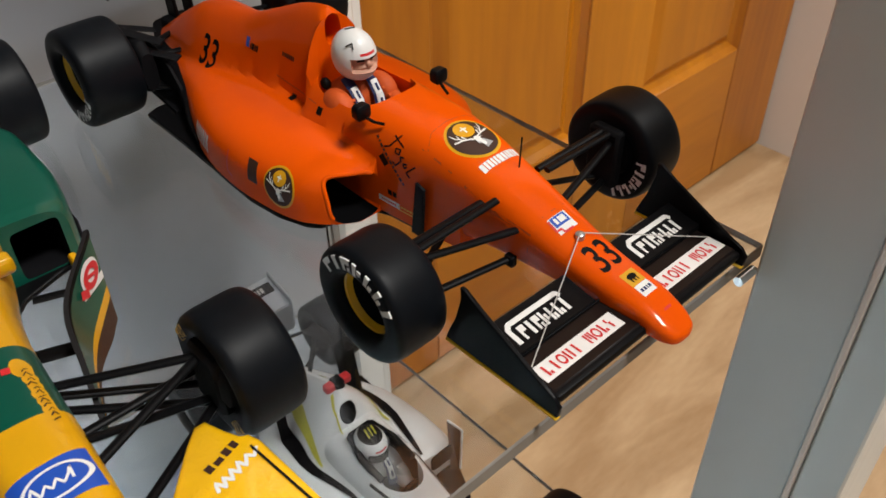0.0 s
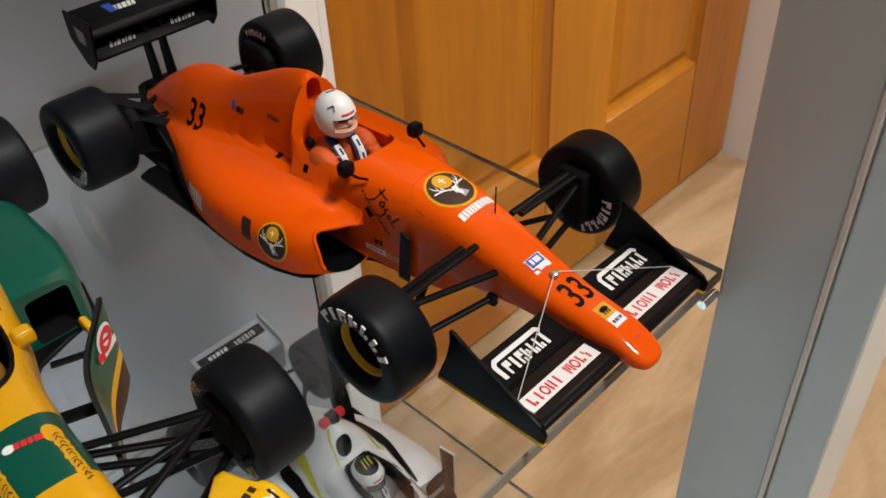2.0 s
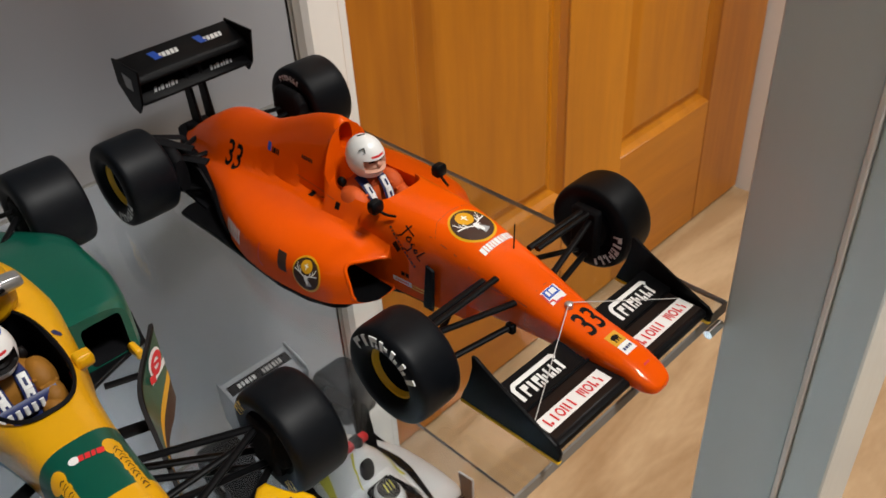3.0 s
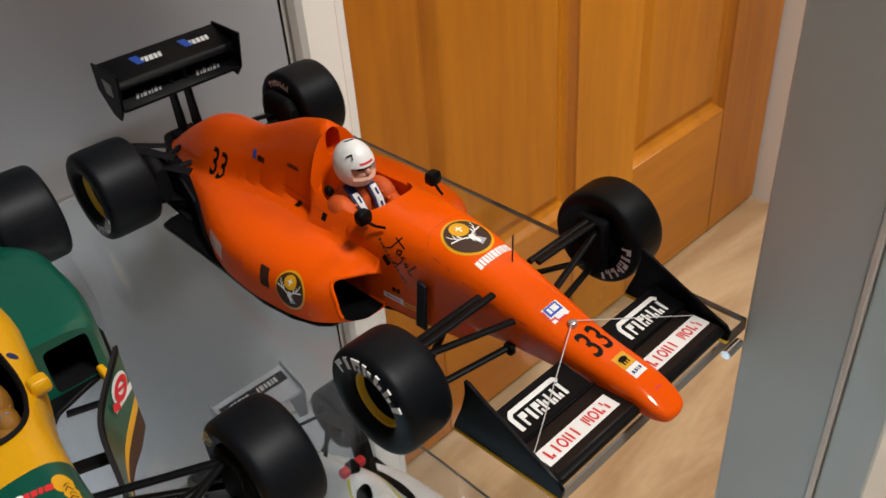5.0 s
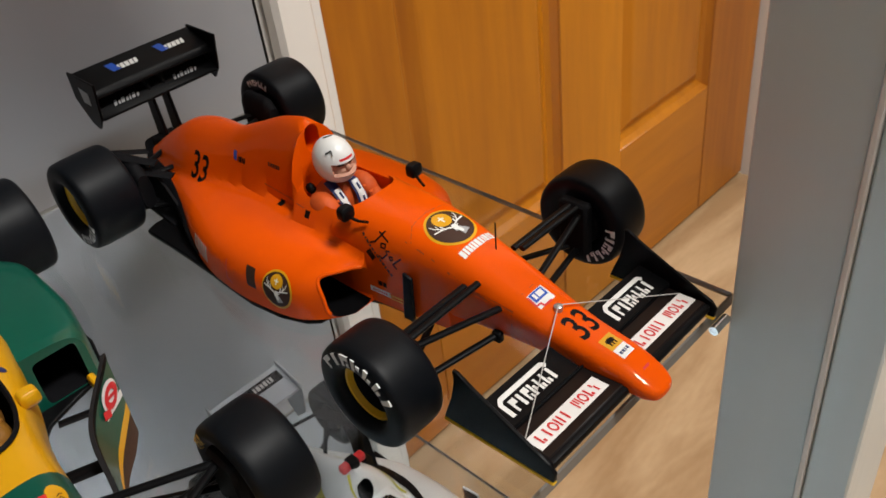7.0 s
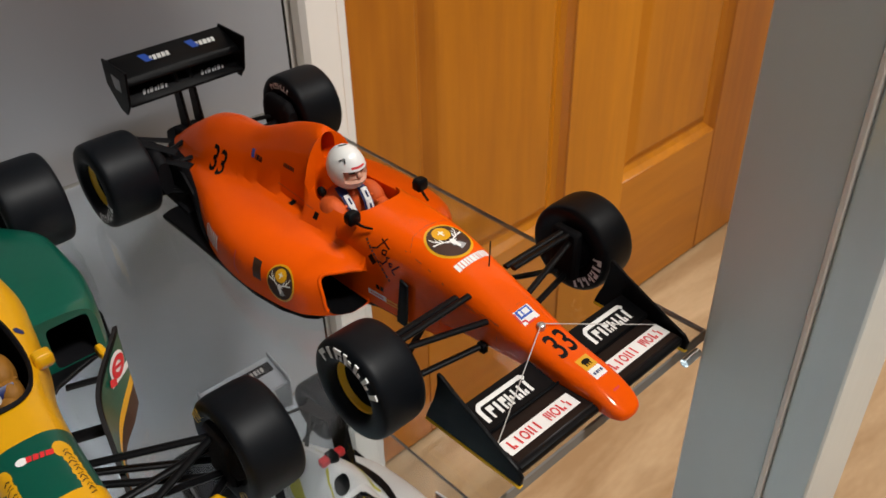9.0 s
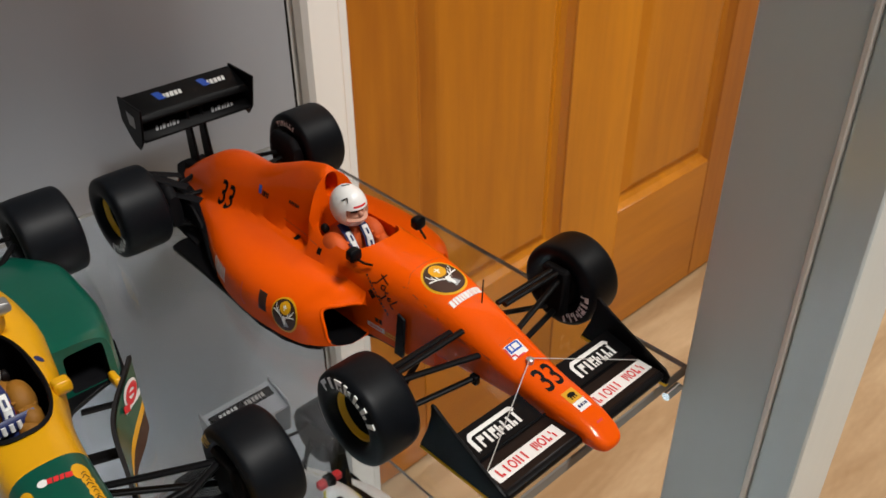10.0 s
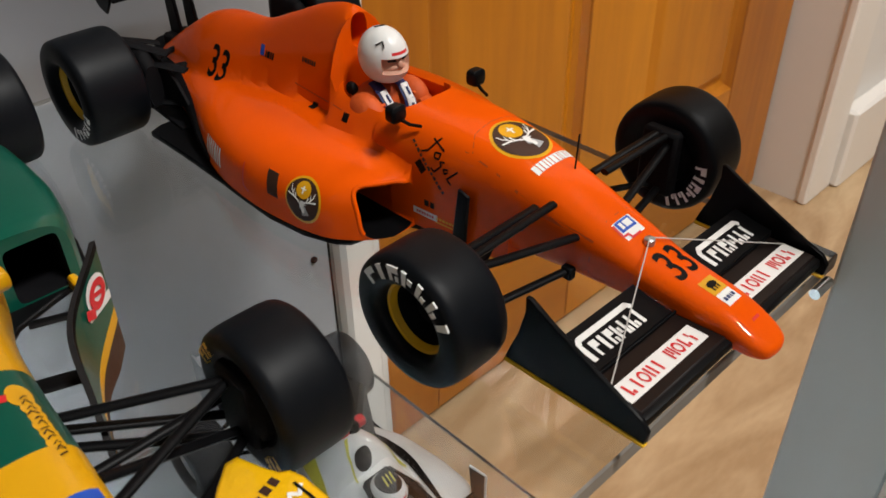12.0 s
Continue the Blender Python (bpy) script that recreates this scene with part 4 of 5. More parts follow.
        for a, b in (((-0.0050, -0.0030, 0.0052), (-0.0036, -0.0044, 0.0062)), ((-0.0036, -0.0044, 0.0062), (-0.0040, -0.0052, 0.0046)), ((-0.0018, 0.0010, 0.0084), (0.0010, 0.0, 0.0084))):
            painted(5, lambda: strut((a[0], cy + a[1], cz + a[2]), (b[0], cy + b[1], cz + b[2]), 0.0004, 0.0004, bm, 6))
    if crown is INK:
        for k in (-1, 0, 1):
            painted(8, lambda: strut((k * 0.0016 - 0.0004, cy - 0.0026, cz + 0.0077), (k * 0.0016 + 0.0004, cy + 0.0016, cz + 0.0084), 0.0007, 0.0006, bm, 6))
    ob = tagged(part("driver_figure", bm, [overall, helmet, SKIN, WHITE, NAVY, INK, RED, crown or helmet, LIME], None), label, "toy figure")
    ob.matrix_world = place
    return ob


orange = orange_car()
driver(pose(-0.0011, 0.1437, SHELF + 0.0022), CLOTH, WHITE, "toy driver in white helmet seated in the orange car")


# ---- the green and yellow car ----
def tube(points, wide, thick):
    bm = bmesh.new()
    for a, b in zip(points, points[1:]):
        strut(a, b, wide, thick, bm, 10)
    return bm


def green_car():
    car = thing("model_racing_car", pose(-0.1305, 0.0845, SHELF), "green and yellow model racing car on a glass shelf", "model car", "model cars")
    hull = nose_body(((-0.062, 0.0040, 0.0165, 0.0205), (-0.056, 0.0062, 0.0150, 0.0222), (-0.023, 0.0088, 0.0125, 0.0262), (-0.004, 0.0098, 0.0110, 0.0285), (0.029, 0.0116, 0.0080, 0.0320),
                      (0.046, 0.0140, 0.0060, 0.0340), (0.060, 0.0178, 0.0050, 0.0352), (0.075, 0.0206, 0.0050, 0.0360), (0.090, 0.0228, 0.0050, 0.0365), (0.107, 0.0220, 0.0050, 0.0368), (0.125, 0.0180, 0.0060, 0.0355), (0.150, 0.0105, 0.0060, 0.0290)), 2.9, 48)
    for y, slant in ((0.0028, -0.05), (0.0238, 0.0)):
        bmesh.ops.bisect_plane(hull, geom=hull.verts[:] + hull.edges[:] + hull.faces[:], plane_co=(0, y, 0), plane_no=Vector((-slant, 1, 0)).normalized())
    for f in hull.faces:
        c = f.calc_center_median()
        f.material_index = 1 if c.y + 0.05 * c.x > 0.0028 and c.y < 0.0238 or (c.y > 0.0238 and c.z < 0.017) else 0
    tub = part("cockpit_body", hull, [YELLOW, GREEN, MATT], car)
    pods = part("side_pod", shell_body(
        0.0765, 0.190,
        curve((0.0765, 0.0392), (0.079, 0.0408), (0.088, 0.0432), (0.10, 0.0450), (0.125, 0.0455), (0.145, 0.0390), (0.165, 0.0270), (0.190, 0.0140)),
        curve((0.070, 0.0232), (0.0765, 0.0238), (0.080, 0.0248), (0.10, 0.0255), (0.125, 0.0248), (0.150, 0.0205), (0.190, 0.0140)),
        curve((0.070, 0.0130), (0.090, 0.0130), (0.130, 0.0120), (0.190, 0.0090)),
        curve((0.070, 0.0280), (0.090, 0.0300), (0.110, 0.0310), (0.140, 0.0290), (0.190, 0.0180)),
        curve((0.070, 2.6), (0.110, 2.2), (0.190, 1.9)), pod_n=8.0), [GREEN, MATT], car)

    def hollow(bm):
        bmesh.ops.recalc_face_normals(bm, faces=bm.faces)
        return part("cutter", bm, [YELLOW, GREEN, MATT], car)

    bm = rings_mesh([[(u, 0.0605 + v, z) for u, v in superellipse(0.0122, 0.0252, 2.6, 48)] for z in (0.012, 0.06)], index=2)
    cut(tub, hollow(bm))
    bm = rings_mesh([[(u, 0.0605 + v, z) for u, v in superellipse(0.0122, 0.0252, 2.6, 48)] for z in (0.012, 0.06)], index=1)
    bmesh.ops.recalc_face_normals(bm, faces=bm.faces)
    cut(pods, part("cutter", bm, [GREEN, MATT], car))
    for s in (-1, 1):
        bm = rings_mesh([[(s * 0.0300 + u, y, 0.0125 + v) for u, v in superellipse(0.0068, 0.0080, 8.0, 32)] for y in (0.06, 0.105)], index=1)
        bmesh.ops.recalc_face_normals(bm, faces=bm.faces)
        cut(pods, part("cutter", bm, [GREEN, MATT], car))
    side = [(-0.0455, 0.150), (-0.0460, 0.095), (-0.0420, 0.078), (-0.0300, 0.074), (-0.0200, 0.070), (-0.0130, 0.062)]
    part("floor_tray", plate(side + [(-x, y) for x, y in reversed(side)], "z", 0.0022, 0.0040, 0.0003), BLACK, car)
    part("gearbox", nose_body(((0.135, 0.030, 0.0035, 0.013), (0.165, 0.017, 0.004, 0.0145), (0.195, 0.008, 0.006, 0.014)), 3.0), MATT, car)
    # airbox with a silver lip
    box_ = part("airbox", nose_body(((0.0790, 0.0100, 0.0350, 0.0462), (0.0805, 0.0125, 0.0330, 0.0480), (0.100, 0.0150, 0.0300, 0.0465), (0.130, 0.0130, 0.0260, 0.0385), (0.165, 0.0070, 0.0150, 0.0260)), 2.2), YELLOW, car)
    part("airbox_lip", nose_body(((0.0752, 0.0130, 0.0455, 0.0482), (0.0758, 0.0146, 0.0448, 0.0490), (0.0795, 0.0146, 0.0450, 0.0492), (0.0801, 0.0134, 0.0458, 0.0486)), 5.0, 28), SILVER, box_, "silver lip with dark mouth")
    part("airbox_mouth", nose_body(((0.0745, 0.0090, 0.0462, 0.0478), (0.0760, 0.0090, 0.0462, 0.0478)), 4.0, 20), INK, box_)
    rim = bmesh.new()
    rows = []
    for u, v in superellipse(0.0122, 0.0252, 2.6, 56):
        d = Vector((u, v, 0)).normalized()
        rows.append([(u + d.x * a, 0.0605 + v + d.y * a, 0.0352 + 0.0016 * (v / 0.0252) + b - abs(u) * 0.06) for a, b in ((-0.0008, 0.0), (0.0, 0.0008), (0.0008, 0.0), (0.0, -0.0010))])
    rings_mesh(rows + rows[:1], rim, caps=False)
    part("cockpit_rim", rim, MATT, car)
    for s in (-1, 1):
        mir = part("mirror", nose_body(((0.0495, 0.0016, 0.0290, 0.0318), (0.0502, 0.0026, 0.0280, 0.0326), (0.0532, 0.0026, 0.0280, 0.0326), (0.0540, 0.0018, 0.0288, 0.0318)), 4.0, 24), YELLOW, car)
        mir.location.x = s * 0.0158
        part("mirror_stalk", strut((s * 0.012, 0.0535, 0.0295), (s * 0.0150, 0.0525, 0.0302), 0.0030, 0.0020), YELLOW, car)
    # wheels: the two on the near side of the right flank show their backs
    for s in (-1, 1):
        marks = [(28, 9, 0.0114, 0.0144, -s), (218, 9, 0.0114, 0.0144, -s)]
        wheel(car, s * 0.0462, -0.001, 0.0161, 0.0165, s, rim=SILVER, letters=marks, letter_mat=GOLD, count=3)
        wheel(car, s * 0.0485, 0.1585, 0.0182, 0.0230, s, rim=SILVER)
        top, low = (s * 0.0380, 0.002, 0.0215), (s * 0.0380, -0.001, 0.0085)
        for a, b in (((s * 0.0105, 0.0165, 0.0205), top), ((s * 0.0090, -0.0100, 0.0215), top), ((s * 0.0105, 0.0170, 0.0120), low), ((s * 0.0085, -0.0200, 0.0115), low), ((s * 0.0092, -0.0050, 0.0235), (s * 0.0375, 0.0, 0.0095)),
                     ((s * 0.0095, 0.0050, 0.0150), (s * 0.0380, 0.006, 0.0140)), ((s * 0.0105, 0.0175, 0.0165), (s * 0.0380, 0.0065, 0.0085))):
            part("wishbone", strut(a, b, 0.0024, 0.0017), BLACK, car)
        part("upright", box((s * 0.0396 - 0.0026, -0.006, 0.007), (s * 0.0396 + 0.0022, 0.006, 0.0245), 0.001), MATT, car)
        for a, b in (((s * 0.014, 0.130, 0.019), (s * 0.036, 0.152, 0.023)), ((s * 0.010, 0.168, 0.019), (s * 0.036, 0.154, 0.025)), ((s * 0.012, 0.165, 0.009), (s * 0.036, 0.155, 0.011))):
            part("rear_wishbone", strut(a, b, 0.0026, 0.0018), BLACK, car)
        # bargeboard: high at the rear, sweeping in and down to a tail in front, with a yellow and a dark band along its foot
        top_x, top_y, top_z = curve((0, 0.0362), (0.5, 0.0217), (0.8, 0.0185), (1, 0.0156)), curve((0, 0.0506), (0.5, 0.0338), (0.8, 0.0212), (1, 0.0090)), curve((0, 0.0290), (0.5, 0.0214), (0.8, 0.0155), (1, 0.0090))
        foot_x, foot_y, foot_z = curve((0, 0.0352), (0.3, 0.0310), (0.75, 0.0222), (1, 0.0158)), curve((0, 0.0480), (0.3, 0.0415), (0.75, 0.0280), (1, 0.0090)), curve((0, 0.0020), (0.3, 0.0025), (0.75, 0.0055), (1, 0.0078))

        def slab(f0, f1, name, mat, parent, t=0.0009, label=""):
            rows = []
            for k in range(25):
                a = k / 24
                lo, hi = Vector((s * foot_x(a), foot_y(a), foot_z(a))), Vector((s * top_x(a), top_y(a), top_z(a)))
                p, q = lo.lerp(hi, f0), lo.lerp(hi, f1)
                rows.append([p + Vector((-t / 2, 0, 0)), q + Vector((-t / 2, 0, 0)), q + Vector((t / 2, 0, 0)), p + Vector((t / 2, 0, 0))])
            return part(name, rings_mesh(rows), mat, parent, label)

        board = slab(0.40, 1.0, "bargeboard", GREEN, car, 0.0009, "curved green bargeboard with red logo shapes")
        slab(0.28, 0.405, "yellow_band", YELLOW, board, 0.0010)
        slab(0.0, 0.285, "dark_band", BROWN, board, 0.0009)
        slab(0.985, 1.05, "dark_edge", INK, board, 0.0013)
        face = Surface(board)
        mid = (s * 0.0322, 0.0445, 0.0200)
        across, high, flip = Vector((0.0145, 0.0168 * s, 0.0030 * s)), Vector((0, 0, 1)), -s
        mark = part("white_mark", face.lay(merge(oval(0.0050, 0.0040, 0, (-0.0006 * flip, 0.0014)), stroke([(-0.0055 * flip, -0.0035), (0.0060 * flip, 0.0002)], 0.0022)), mid, across, high, 0.0003), WHITE, board)
        part("red_mark", face.lay(merge(merge(oval(0.0042, 0.0030, 0.50, (-0.0006 * flip, 0.0014)), stroke([(-0.0030 * flip, 0.0002), (0.0018 * flip, 0.0026)], 0.0010)), stroke([(0.0034 * flip, -0.0006), (0.0066 * flip, 0.0016)], 0.0022)), mid, across, high, 0.0006), RED, mark)
        part("board_stay", strut((s * 0.0110, 0.0390, 0.0110), (s * 0.0225, 0.0348, 0.0110), 0.0050, 0.0012), BLACK, car)
        part("board_stay", strut((s * 0.0200, 0.0590, 0.0110), (s * 0.0325, 0.0545, 0.0110), 0.0030, 0.0012), BLACK, car)
        part("pod_tip", box((s * 0.0365 - 0.0012, 0.0700, 0.0035), (s * 0.0365 + 0.0012, 0.0765, 0.0075), 0.0006), YELLOW, car)
    skin = Surface(tub, pods)
    lay = skin.lay
    X, Y = (1, 0, 0), (0, 1, 0)
    for x in (0.0067, -0.0076):
        place, up = (x, 0.0078, 0.034), (0.11, 1, 0)
        bm = merge(merge(sheet(0.0024, 0.0185, 0.0, 4, 14), oval(0.0020, 0.0030, 0, (-0.0004, 0.0085))), oval(0.0019, 0.0030, 0, (0.0003, -0.0086)))
        for k in range(7):
            merge(bm, oval(random.uniform(0.0012, 0.0015), 0.0016, 0, (random.uniform(-0.0003, 0.0003), -0.0072 + k * 0.0024), 3, 16))
        strip = part("yellow_badge", lay(bm, place, X, up, 0.00015), YELLOW, car, "yellow strip badge with brown scrawl")
        bm = bmesh.new()
        for k in range(12):
            y, a = -0.0082 + k * 0.0014, random.uniform(-0.0004, 0.0004)
            merge(bm, stroke([(-0.0008 + a, y), (a, y + random.uniform(0.0002, 0.0012)), (0.0007, y + random.uniform(-0.0004, 0.0008))], random.uniform(0.00018, 0.00036)))
        part("scrawl", lay(bm, place, X, up, 0.0003), BROWN, strip)
    logo = (0.0002, 0.0172, 0.038)
    part("red_bars", lay(bars((0.0013, 0.0013, 0.0010, 0.0018), 0.0018, 0.0003, (0.0012, 0), 0.1), logo, (1, -0.20, 0), Y, 0.0002), RED, car)
    part("white_dot", lay(oval(0.0014, 0.0012, 0, (-0.0030, 0)), logo, (1, -0.20, 0), Y, 0.0002), WHITE, car)
    blue = part("blue_field", lay(sheet(0.0156, 0.0100, 0, 14, 8), (0, -0.0138, 0.030), X, Y, 0.00012), BLUE, car, "blue oval sticker with pale shapes")
    part("pale_oval", lay(oval(0.0070, 0.0036, 0.86), (0.0004, -0.0138, 0.030), X, Y, 0.00025), WHITE, blue)
    bm = stroke([(-0.0050, -0.0008), (-0.0040, 0.0014), (-0.0030, -0.0014), (-0.0016, 0.0004), (-0.0006, -0.0010), (0.0006, 0.0006), (0.0016, -0.0010), (0.0030, 0.0004), (0.0036, 0.0018), (0.0034, -0.0010)], 0.00055)
    part("pale_scrawl", lay(bm, (0.0, -0.0138, 0.030), X, Y, 0.00025), WHITE, blue)
    part("dark_dot", lay(oval(0.0012, 0.0014), (0.0150, 0.0655, 0.040), X, Y, 0.0002), NAVY, car)
    bm = merge(oval(0.0012, 0.0050), stroke([(-0.0008, -0.006), (0.0006, 0.004)], 0.0008))
    part("red_flank_mark", lay(bm, (0.0178, 0.0560, 0.0220), (0, -1, 0.0), (-0.3, 0, 1)), RED, car)
    # front wing: raised yellow plates either side of the nose
    for s in (-1, 1):
        pts = [(0.0310, -0.0100), (0.0328, -0.0150), (0.0345, -0.0185), (0.0362, -0.0195), (0.0372, -0.0225), (0.0385, -0.0470), (0.0100, -0.0520), (0.0100, -0.0330), (0.0165, -0.0225), (0.0245, -0.0135), (0.0285, -0.0098)]
        outline = [(s * x, y) for x, y in pts]
        if s < 0:
            outline.reverse()
        bm = rings_mesh([[(x * f + s * 0.025 * (1 - f), y * f - 0.03 * (1 - f), z) for x, y in outline] for f, z in ((1.0, 0.0110), (1.015, 0.0128), (1.01, 0.0146), (0.97, 0.0158), (0.90, 0.0163))])
        plane = part("front_wing", bm, GLOSSY, car, "glossy yellow front wing with dark and pale bars", angle=50)
        top = Surface(plane)
        part("dark_bars", top.lay(bars((0.0016, 0.0020, 0.0016, 0.0014), 0.0020, 0.0007, (0, 0), 0.0, (1,)), (s * 0.0285, -0.0215, 0.0165), (1, 0.30, 0), Y, 0.0002), BROWN, plane)
        part("pale_scrawl", top.lay(stroke([(-0.0060, -0.0008), (-0.0048, 0.0014), (-0.0042, -0.0012), (-0.0030, 0.0010), (-0.0022, -0.0012), (-0.0008, 0.0012), (-0.0002, -0.0012), (0.0014, 0.0012), (0.0018, -0.0012), (0.0036, 0.0008), (0.0044, -0.0010), (0.0064, 0.0004)], 0.0008), (s * 0.0292, -0.0262, 0.0165), (1, 0.30, 0), Y, 0.0002), WHITE, plane)
        part("dark_line", top.lay(stroke([(0.0, 0.010), (0.0025, -0.018)], 0.0006), (s * 0.0345, -0.0330, 0.0165), X, Y, 0.0002), INK, plane)
    part("wing_post", box((-0.0075, -0.045, 0.0095), (0.0075, -0.028, 0.0150), 0.001), YELLOW, car)
    return car


green_car()
driver(pose(-0.1335, 0.1440, SHELF + 0.0010), material("yellow_overall", (0.26, 0.105, 0.005), 0.7, scale=900, vary=0.2, bump=0.3), WHITE,
       "toy driver in white and blue helmet in the green car", visor=False, crown=BLUE, band=True)


# ---- the white car ----
def white_car():
    car = thing("model_racing_car", pose(-0.004, 0.070, LOWER), "white model racing car with yellow stripes on the lower shelf", "model car", "model cars")
    tub = part("cockpit_body", nose_body(((-0.058, 0.0060, 0.0115, 0.0150), (-0.050, 0.0072, 0.0110, 0.0180), (0.0, 0.0092, 0.0100, 0.0270), (0.040, 0.0120, 0.0080, 0.0340), (0.065, 0.0150, 0.0050, 0.0360),
                                          (0.085, 0.0165, 0.0045, 0.0365), (0.105, 0.0165, 0.0045, 0.0365), (0.130, 0.0120, 0.0045, 0.0320)), 3.0, 40), [WHITE, MATT], car)
    shell = part("engine_cover", shell_body(
        0.0690, 0.190,
        curve((0.069, 0.0345), (0.073, 0.0388), (0.078, 0.0402), (0.090, 0.0403), (0.100, 0.0396), (0.117, 0.0375), (0.130, 0.0335), (0.145, 0.0265), (0.165, 0.0170), (0.190, 0.0080)),
        curve((0.069, 0.0218), (0.074, 0.0236), (0.085, 0.0245), (0.110, 0.0240), (0.140, 0.0185), (0.165, 0.0150), (0.190, 0.0120)),
        curve((0.072, 0.0160), (0.092, 0.0190), (0.101, 0.0240), (0.112, 0.0270), (0.130, 0.0200), (0.190, 0.0060)),
        curve((0.072, 0.0330), (0.098, 0.0350), (0.1025, 0.0500), (0.107, 0.0530), (0.130, 0.0450), (0.160, 0.0300), (0.190, 0.0160)),
        curve((0.072, 2.4), (0.096, 1.9), (0.103, 1.45), (0.130, 1.4), (0.190, 1.6))), [WHITE, MATT], car)

    def hollow(bm):
        bmesh.ops.recalc_face_normals(bm, faces=bm.faces)
        return part("cutter", bm, [WHITE, MATT], car)

    def well():
        return rings_mesh([[(u, 0.0740 + v, z) for u, v in superellipse(0.0105, 0.0210, 2.4, 44)] for z in (0.014, 0.06)], index=1)

    cut(tub, hollow(well()))
    cut(shell, hollow(well()))
    for s in (-1, 1):
        part("inlet", plate([(s * 0.0285 + u, 0.0145 + v) for u, v in superellipse(0.0068, 0.0050, 4.0, 28)], "y", 0.0682, 0.0692), MATT, car)
    cut(shell, hollow(rings_mesh([[(u, y, 0.0432 + v) for u, v in superellipse(0.0044, 0.0060, 2.2, 24)] for y in (0.0945, 0.118)], index=1)))
    repaint(shell, lambda c: (c.x / 0.0108) ** 2 + ((c.y - 0.0740) / 0.0214) ** 2 < 1.02 or (abs(c.x) < 0.0047 and 0.0935 < c.y < 0.1185 and c.z < 0.0498))
    repaint(tub, lambda c: (c.x / 0.0108) ** 2 + ((c.y - 0.0740) / 0.0214) ** 2 < 1.02)
    part("floor_tray", plate([(-0.0385, 0.145), (-0.0385, 0.070), (-0.030, 0.050), (0.030, 0.050), (0.0385, 0.070), (0.0385, 0.145)], "z", 0.0018, 0.0038, 0.0003), BLACK, car)
    part("gearbox", nose_body(((0.135, 0.022, 0.0035, 0.013), (0.165, 0.014, 0.004, 0.0145), (0.200, 0.006, 0.006, 0.014)), 3.0), MATT, car)
    for s in (-1, 1):
        wheel(car, s * 0.0415, 0.0, 0.0184, 0.0165, s, rim=SILVER)
        wheel(car, s * 0.0400, 0.1720, 0.0186, 0.0205, s, rim=SILVER)
        for a, b in (((s * 0.0085, -0.010, 0.021), (s * 0.034, 0.0, 0.0235)), ((s * 0.010, 0.014, 0.023), (s * 0.034, 0.0, 0.0235)), ((s * 0.008, -0.012, 0.011), (s * 0.034, 0.0, 0.010)), ((s * 0.010, 0.016, 0.011), (s * 0.034, 0.0, 0.010)),
                     ((s * 0.010, 0.150, 0.020), (s * 0.030, 0.172, 0.024)), ((s * 0.008, 0.185, 0.018), (s * 0.030, 0.174, 0.024)), ((s * 0.010, 0.160, 0.010), (s * 0.030, 0.172, 0.010))):
            part("wishbone", strut(a, b, 0.0024, 0.0015), BLACK, car)
        # vane: leaning in towards its foot, with a pale upper edge
        corners = [(0.0392, 0.0760, 0.0265), (0.0412, 0.0680, 0.0245), (0.0362, 0.0640, 0.0035), (0.0318, 0.0655, 0.0035)]
        board = part("turning_vane", rings_mesh([[(s * (x + d), y, z) for x, y, z in corners] for d in (-0.0005, 0.0005)]), BROWN, car)
        rim = [strut((s * x0, y0, z0), (s * x1, y1, z1), 0.0013, 0.0013, sides=6) for (x0, y0, z0), (x1, y1, z1) in zip(corners[:2], corners[1:3])]
        part("vane_edge", merge(rim[0], rim[1]), WHITE, board)
    # rear wing: a plane that climbs to the back, a flap, and end plates
    def climbing(y0, z0, y1, z1, thick):
        return rings_mesh([[(x, y0, z0), (x, y1, z1), (x, y1, z1 + thick), (x, y0, z0 + thick)] for x in (-0.0218, 0.0218)])

    rw = part("rear_wing", climbing(0.1795, 0.0428, 0.1985, 0.0492, 0.0016), material("pale_grey_paint", (0.42, 0.43, 0.46), 0.4, scale=900), car, "pale grey rear wing")
    for s in (-1, 1):
        part("endplate", plate([(0.1770, 0.0450), (0.1790, 0.0482), (0.1995, 0.0532), (0.1995, 0.0260), (0.1900, 0.0150), (0.1800, 0.0250)], "x", s * 0.0225 - 0.0006, s * 0.0225 + 0.0006, 0.0002), GREY, rw)
    top = Surface(rw)
    part("dark_print", top.lay(sheet(0.0400, 0.0062, 0, 12, 4, (0, 0)), (0, 0.1925, 0.0510), (1, 0, 0), (0, 1, 0)), INK, rw, smooth=False)
    part("pale_bars", top.lay(bars((0.0012, 0.0020, 0.0014, 0.0018, 0.0010, 0.0016), 0.0030, 0.0007, (0.0085, 0)), (0, 0.1925, 0.0510), (1, 0, 0), (0, 1, 0), 0.0003), SILVER, rw, smooth=False)
    part("pale_bars", top.lay(bars((0.0018, 0.0014, 0.0020, 0.0012, 0.0018), 0.0028, 0.0008, (-0.0085, 0)), (0, 0.1925, 0.0510), (1, 0, 0), (0, 1, 0), 0.0003), WHITE, rw, smooth=False)
    part("rear_light", box((-0.0020, 0.1980, 0.0120), (0.0020, 0.2010, 0.0190), 0.0006), GREY, car)
    # camera pod on the roll hoop
    pod = part("camera_pod", box((-0.0048, 0.1085, 0.0515), (0.0092, 0.1130, 0.0558), 0.0008), RED, car, "red camera pod with dark middle")
    part("pod_middle", box((-0.0004, 0.1075, 0.0512), (0.0048, 0.1136, 0.0563), 0.0006), INK, pod)
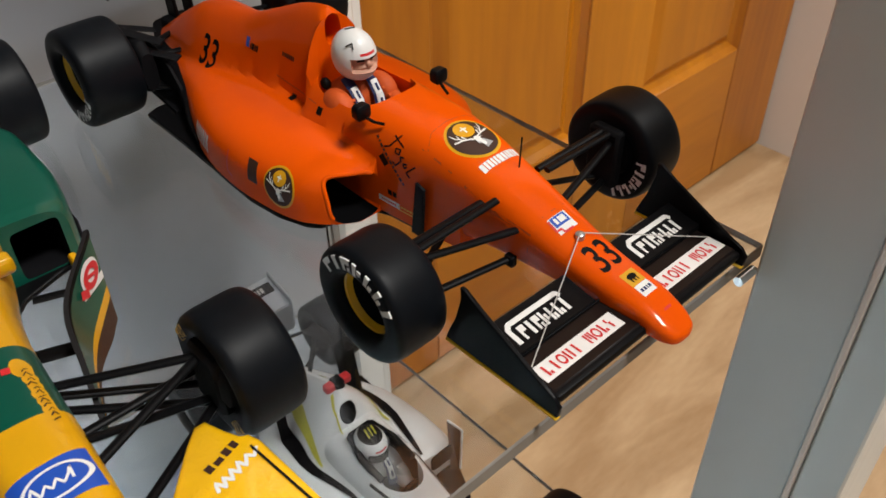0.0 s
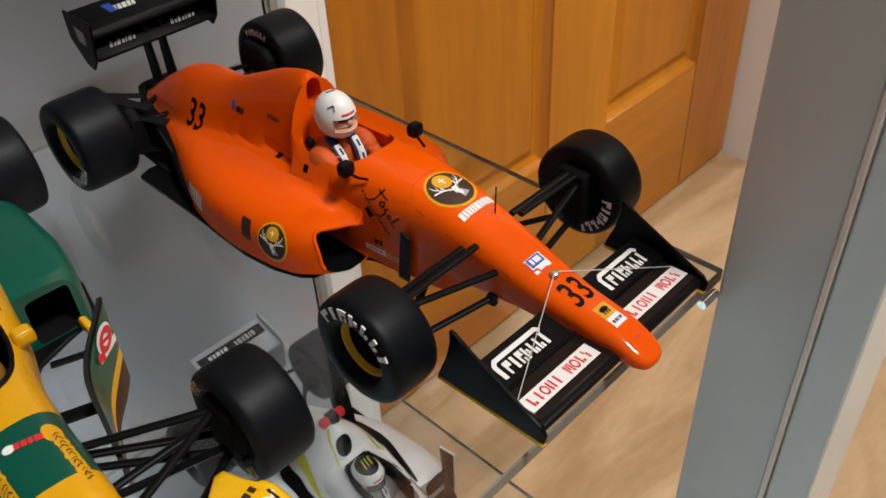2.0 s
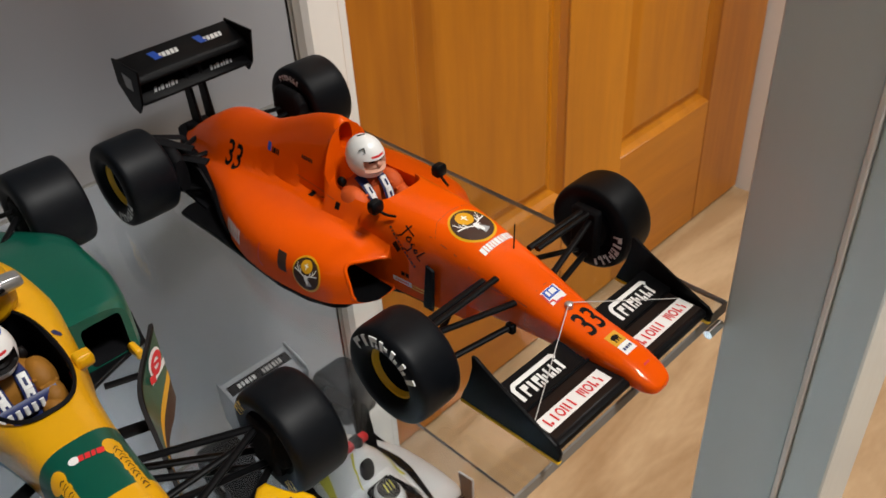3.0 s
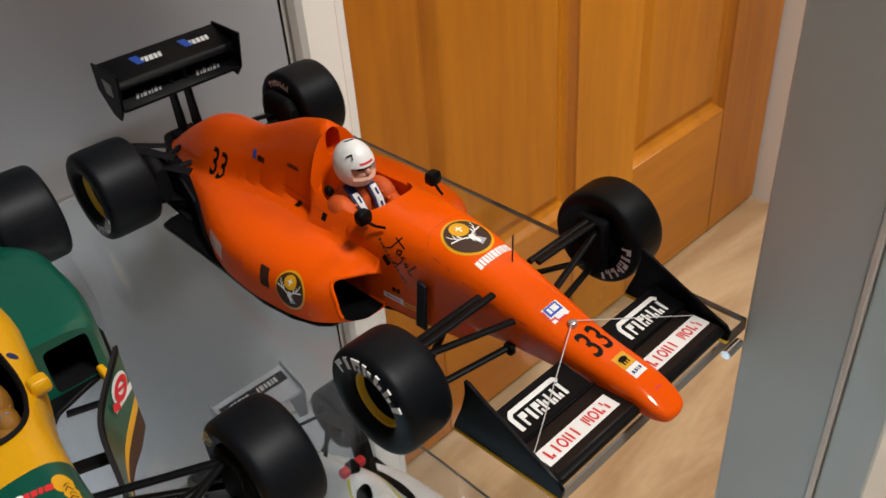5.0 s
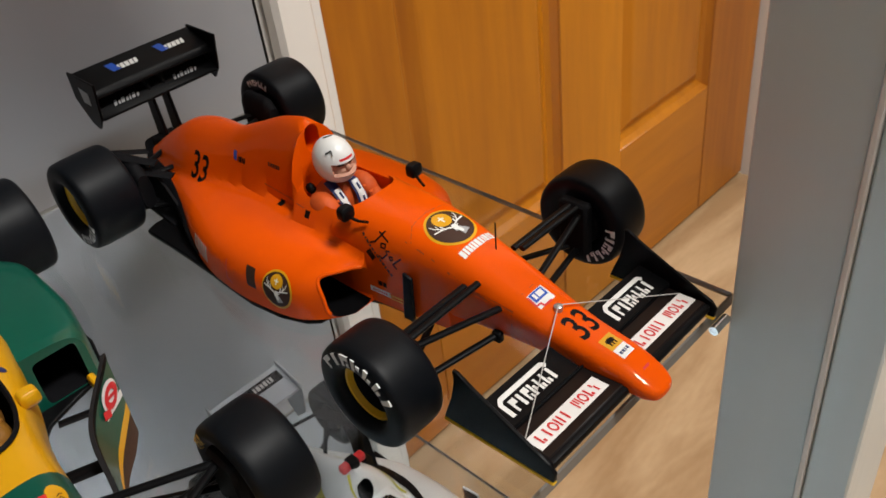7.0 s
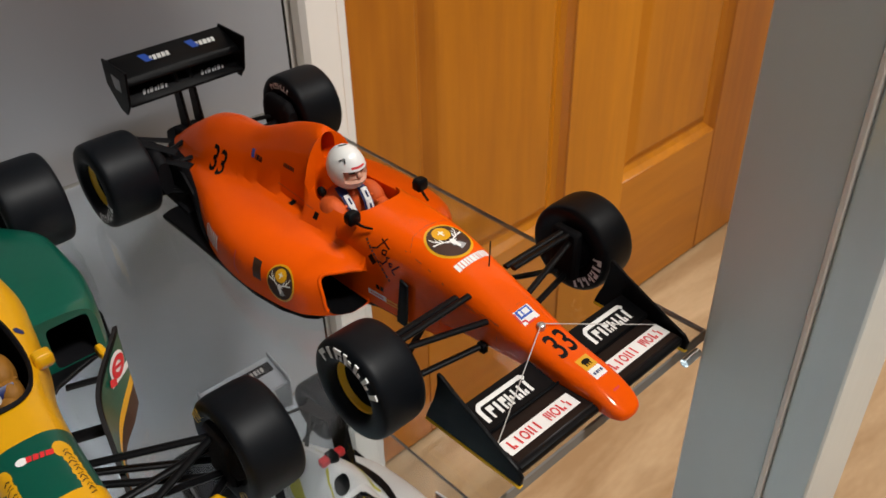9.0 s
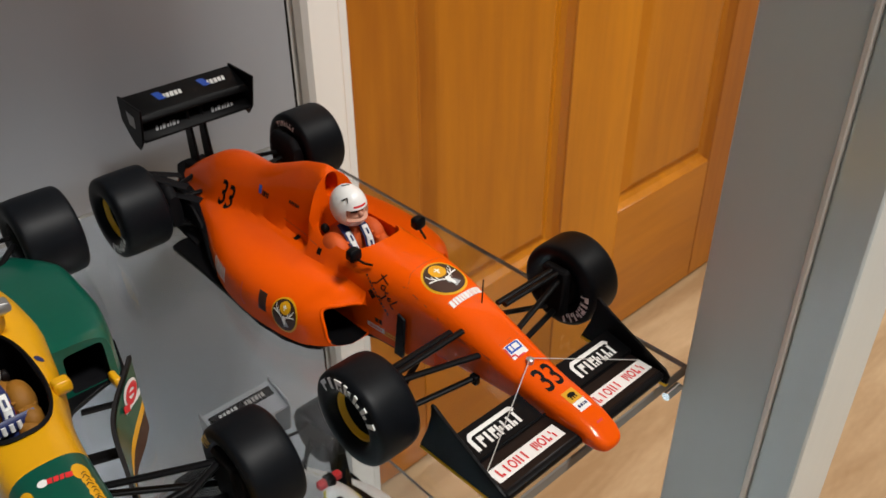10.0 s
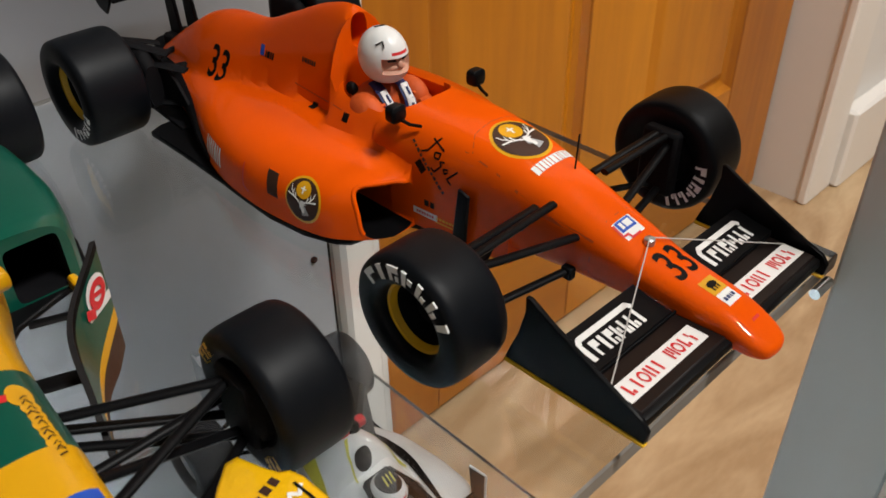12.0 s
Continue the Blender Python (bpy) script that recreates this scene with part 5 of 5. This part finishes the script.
    # stripes and cockpit dressing
    skin = Surface(tub, shell)
    lay = skin.lay
    X, Y = (1, 0, 0), (0, 1, 0)
    for s in (-1, 1):
        black = [(s * 0.0150, 0.040), (s * 0.0195, 0.022), (s * 0.0222, 0.008), (s * 0.0240, -0.006), (s * 0.0238, -0.014), (s * 0.0212, -0.026), (s * 0.0192, -0.036), (s * 0.0186, -0.0405)]
        yellow = [(s * 0.0085, 0.022), (s * 0.0125, 0.013), (s * 0.0160, 0.003), (s * 0.0186, -0.007), (s * 0.0200, -0.015)]
        part("black_stripe", lay(stroke(black, 0.0080, 0.0012), (0, 0.112, 0.05), X, Y, 0.0006), INK, car, "black sweeping stripe")
        part("yellow_stripe", lay(stroke(yellow, 0.0062, 0.0010), (0, 0.112, 0.05), X, Y, 0.0005), LIME, car, "lime yellow stripe")
        part("nose_line", lay(stroke([(s * 0.0130, 0.020), (s * 0.0086, -0.02), (s * 0.0062, -0.06)], 0.0010), (0, 0.050, 0.045), X, Y, 0.0002), INK, car)
        if s < 0:
            part("hoop_line", lay(stroke([(-0.0030, -0.0040), (-0.0058, -0.0085), (-0.0066, -0.0150)], 0.0016, 0.0006), (0, 0.112, 0.05), X, Y, 0.0004), LIME, car)
        part("small_print", lay(bars((0.0010, 0.0012, 0.0010, 0.0012), 0.0014, 0.0004), (s * 0.0138, 0.0790, 0.040), (0.2 * s, -1, 0), (s, 0, 0), 0.0002), INK, car)
    part("head_rest", tube([(-0.0090, 0.066, 0.0355), (-0.0092, 0.080, 0.0372), (-0.0060, 0.0925, 0.0385), (0.0060, 0.0925, 0.0385), (0.0092, 0.080, 0.0372), (0.0090, 0.066, 0.0355)], 0.0034, 0.0030), MATT, car, "dark padded head rest")
    part("steering_wheel", box((-0.0050, 0.0570, 0.0270), (0.0050, 0.0590, 0.0325), 0.0008), MATT, car)
    return car


white_car()
driver(pose(-0.0045, 0.1530, LOWER - 0.0095) @ Matrix.Scale(1.15, 4), WHITE, WHITE, "toy driver in white helmet with dark crown in the white car", visor=False, crown=INK)
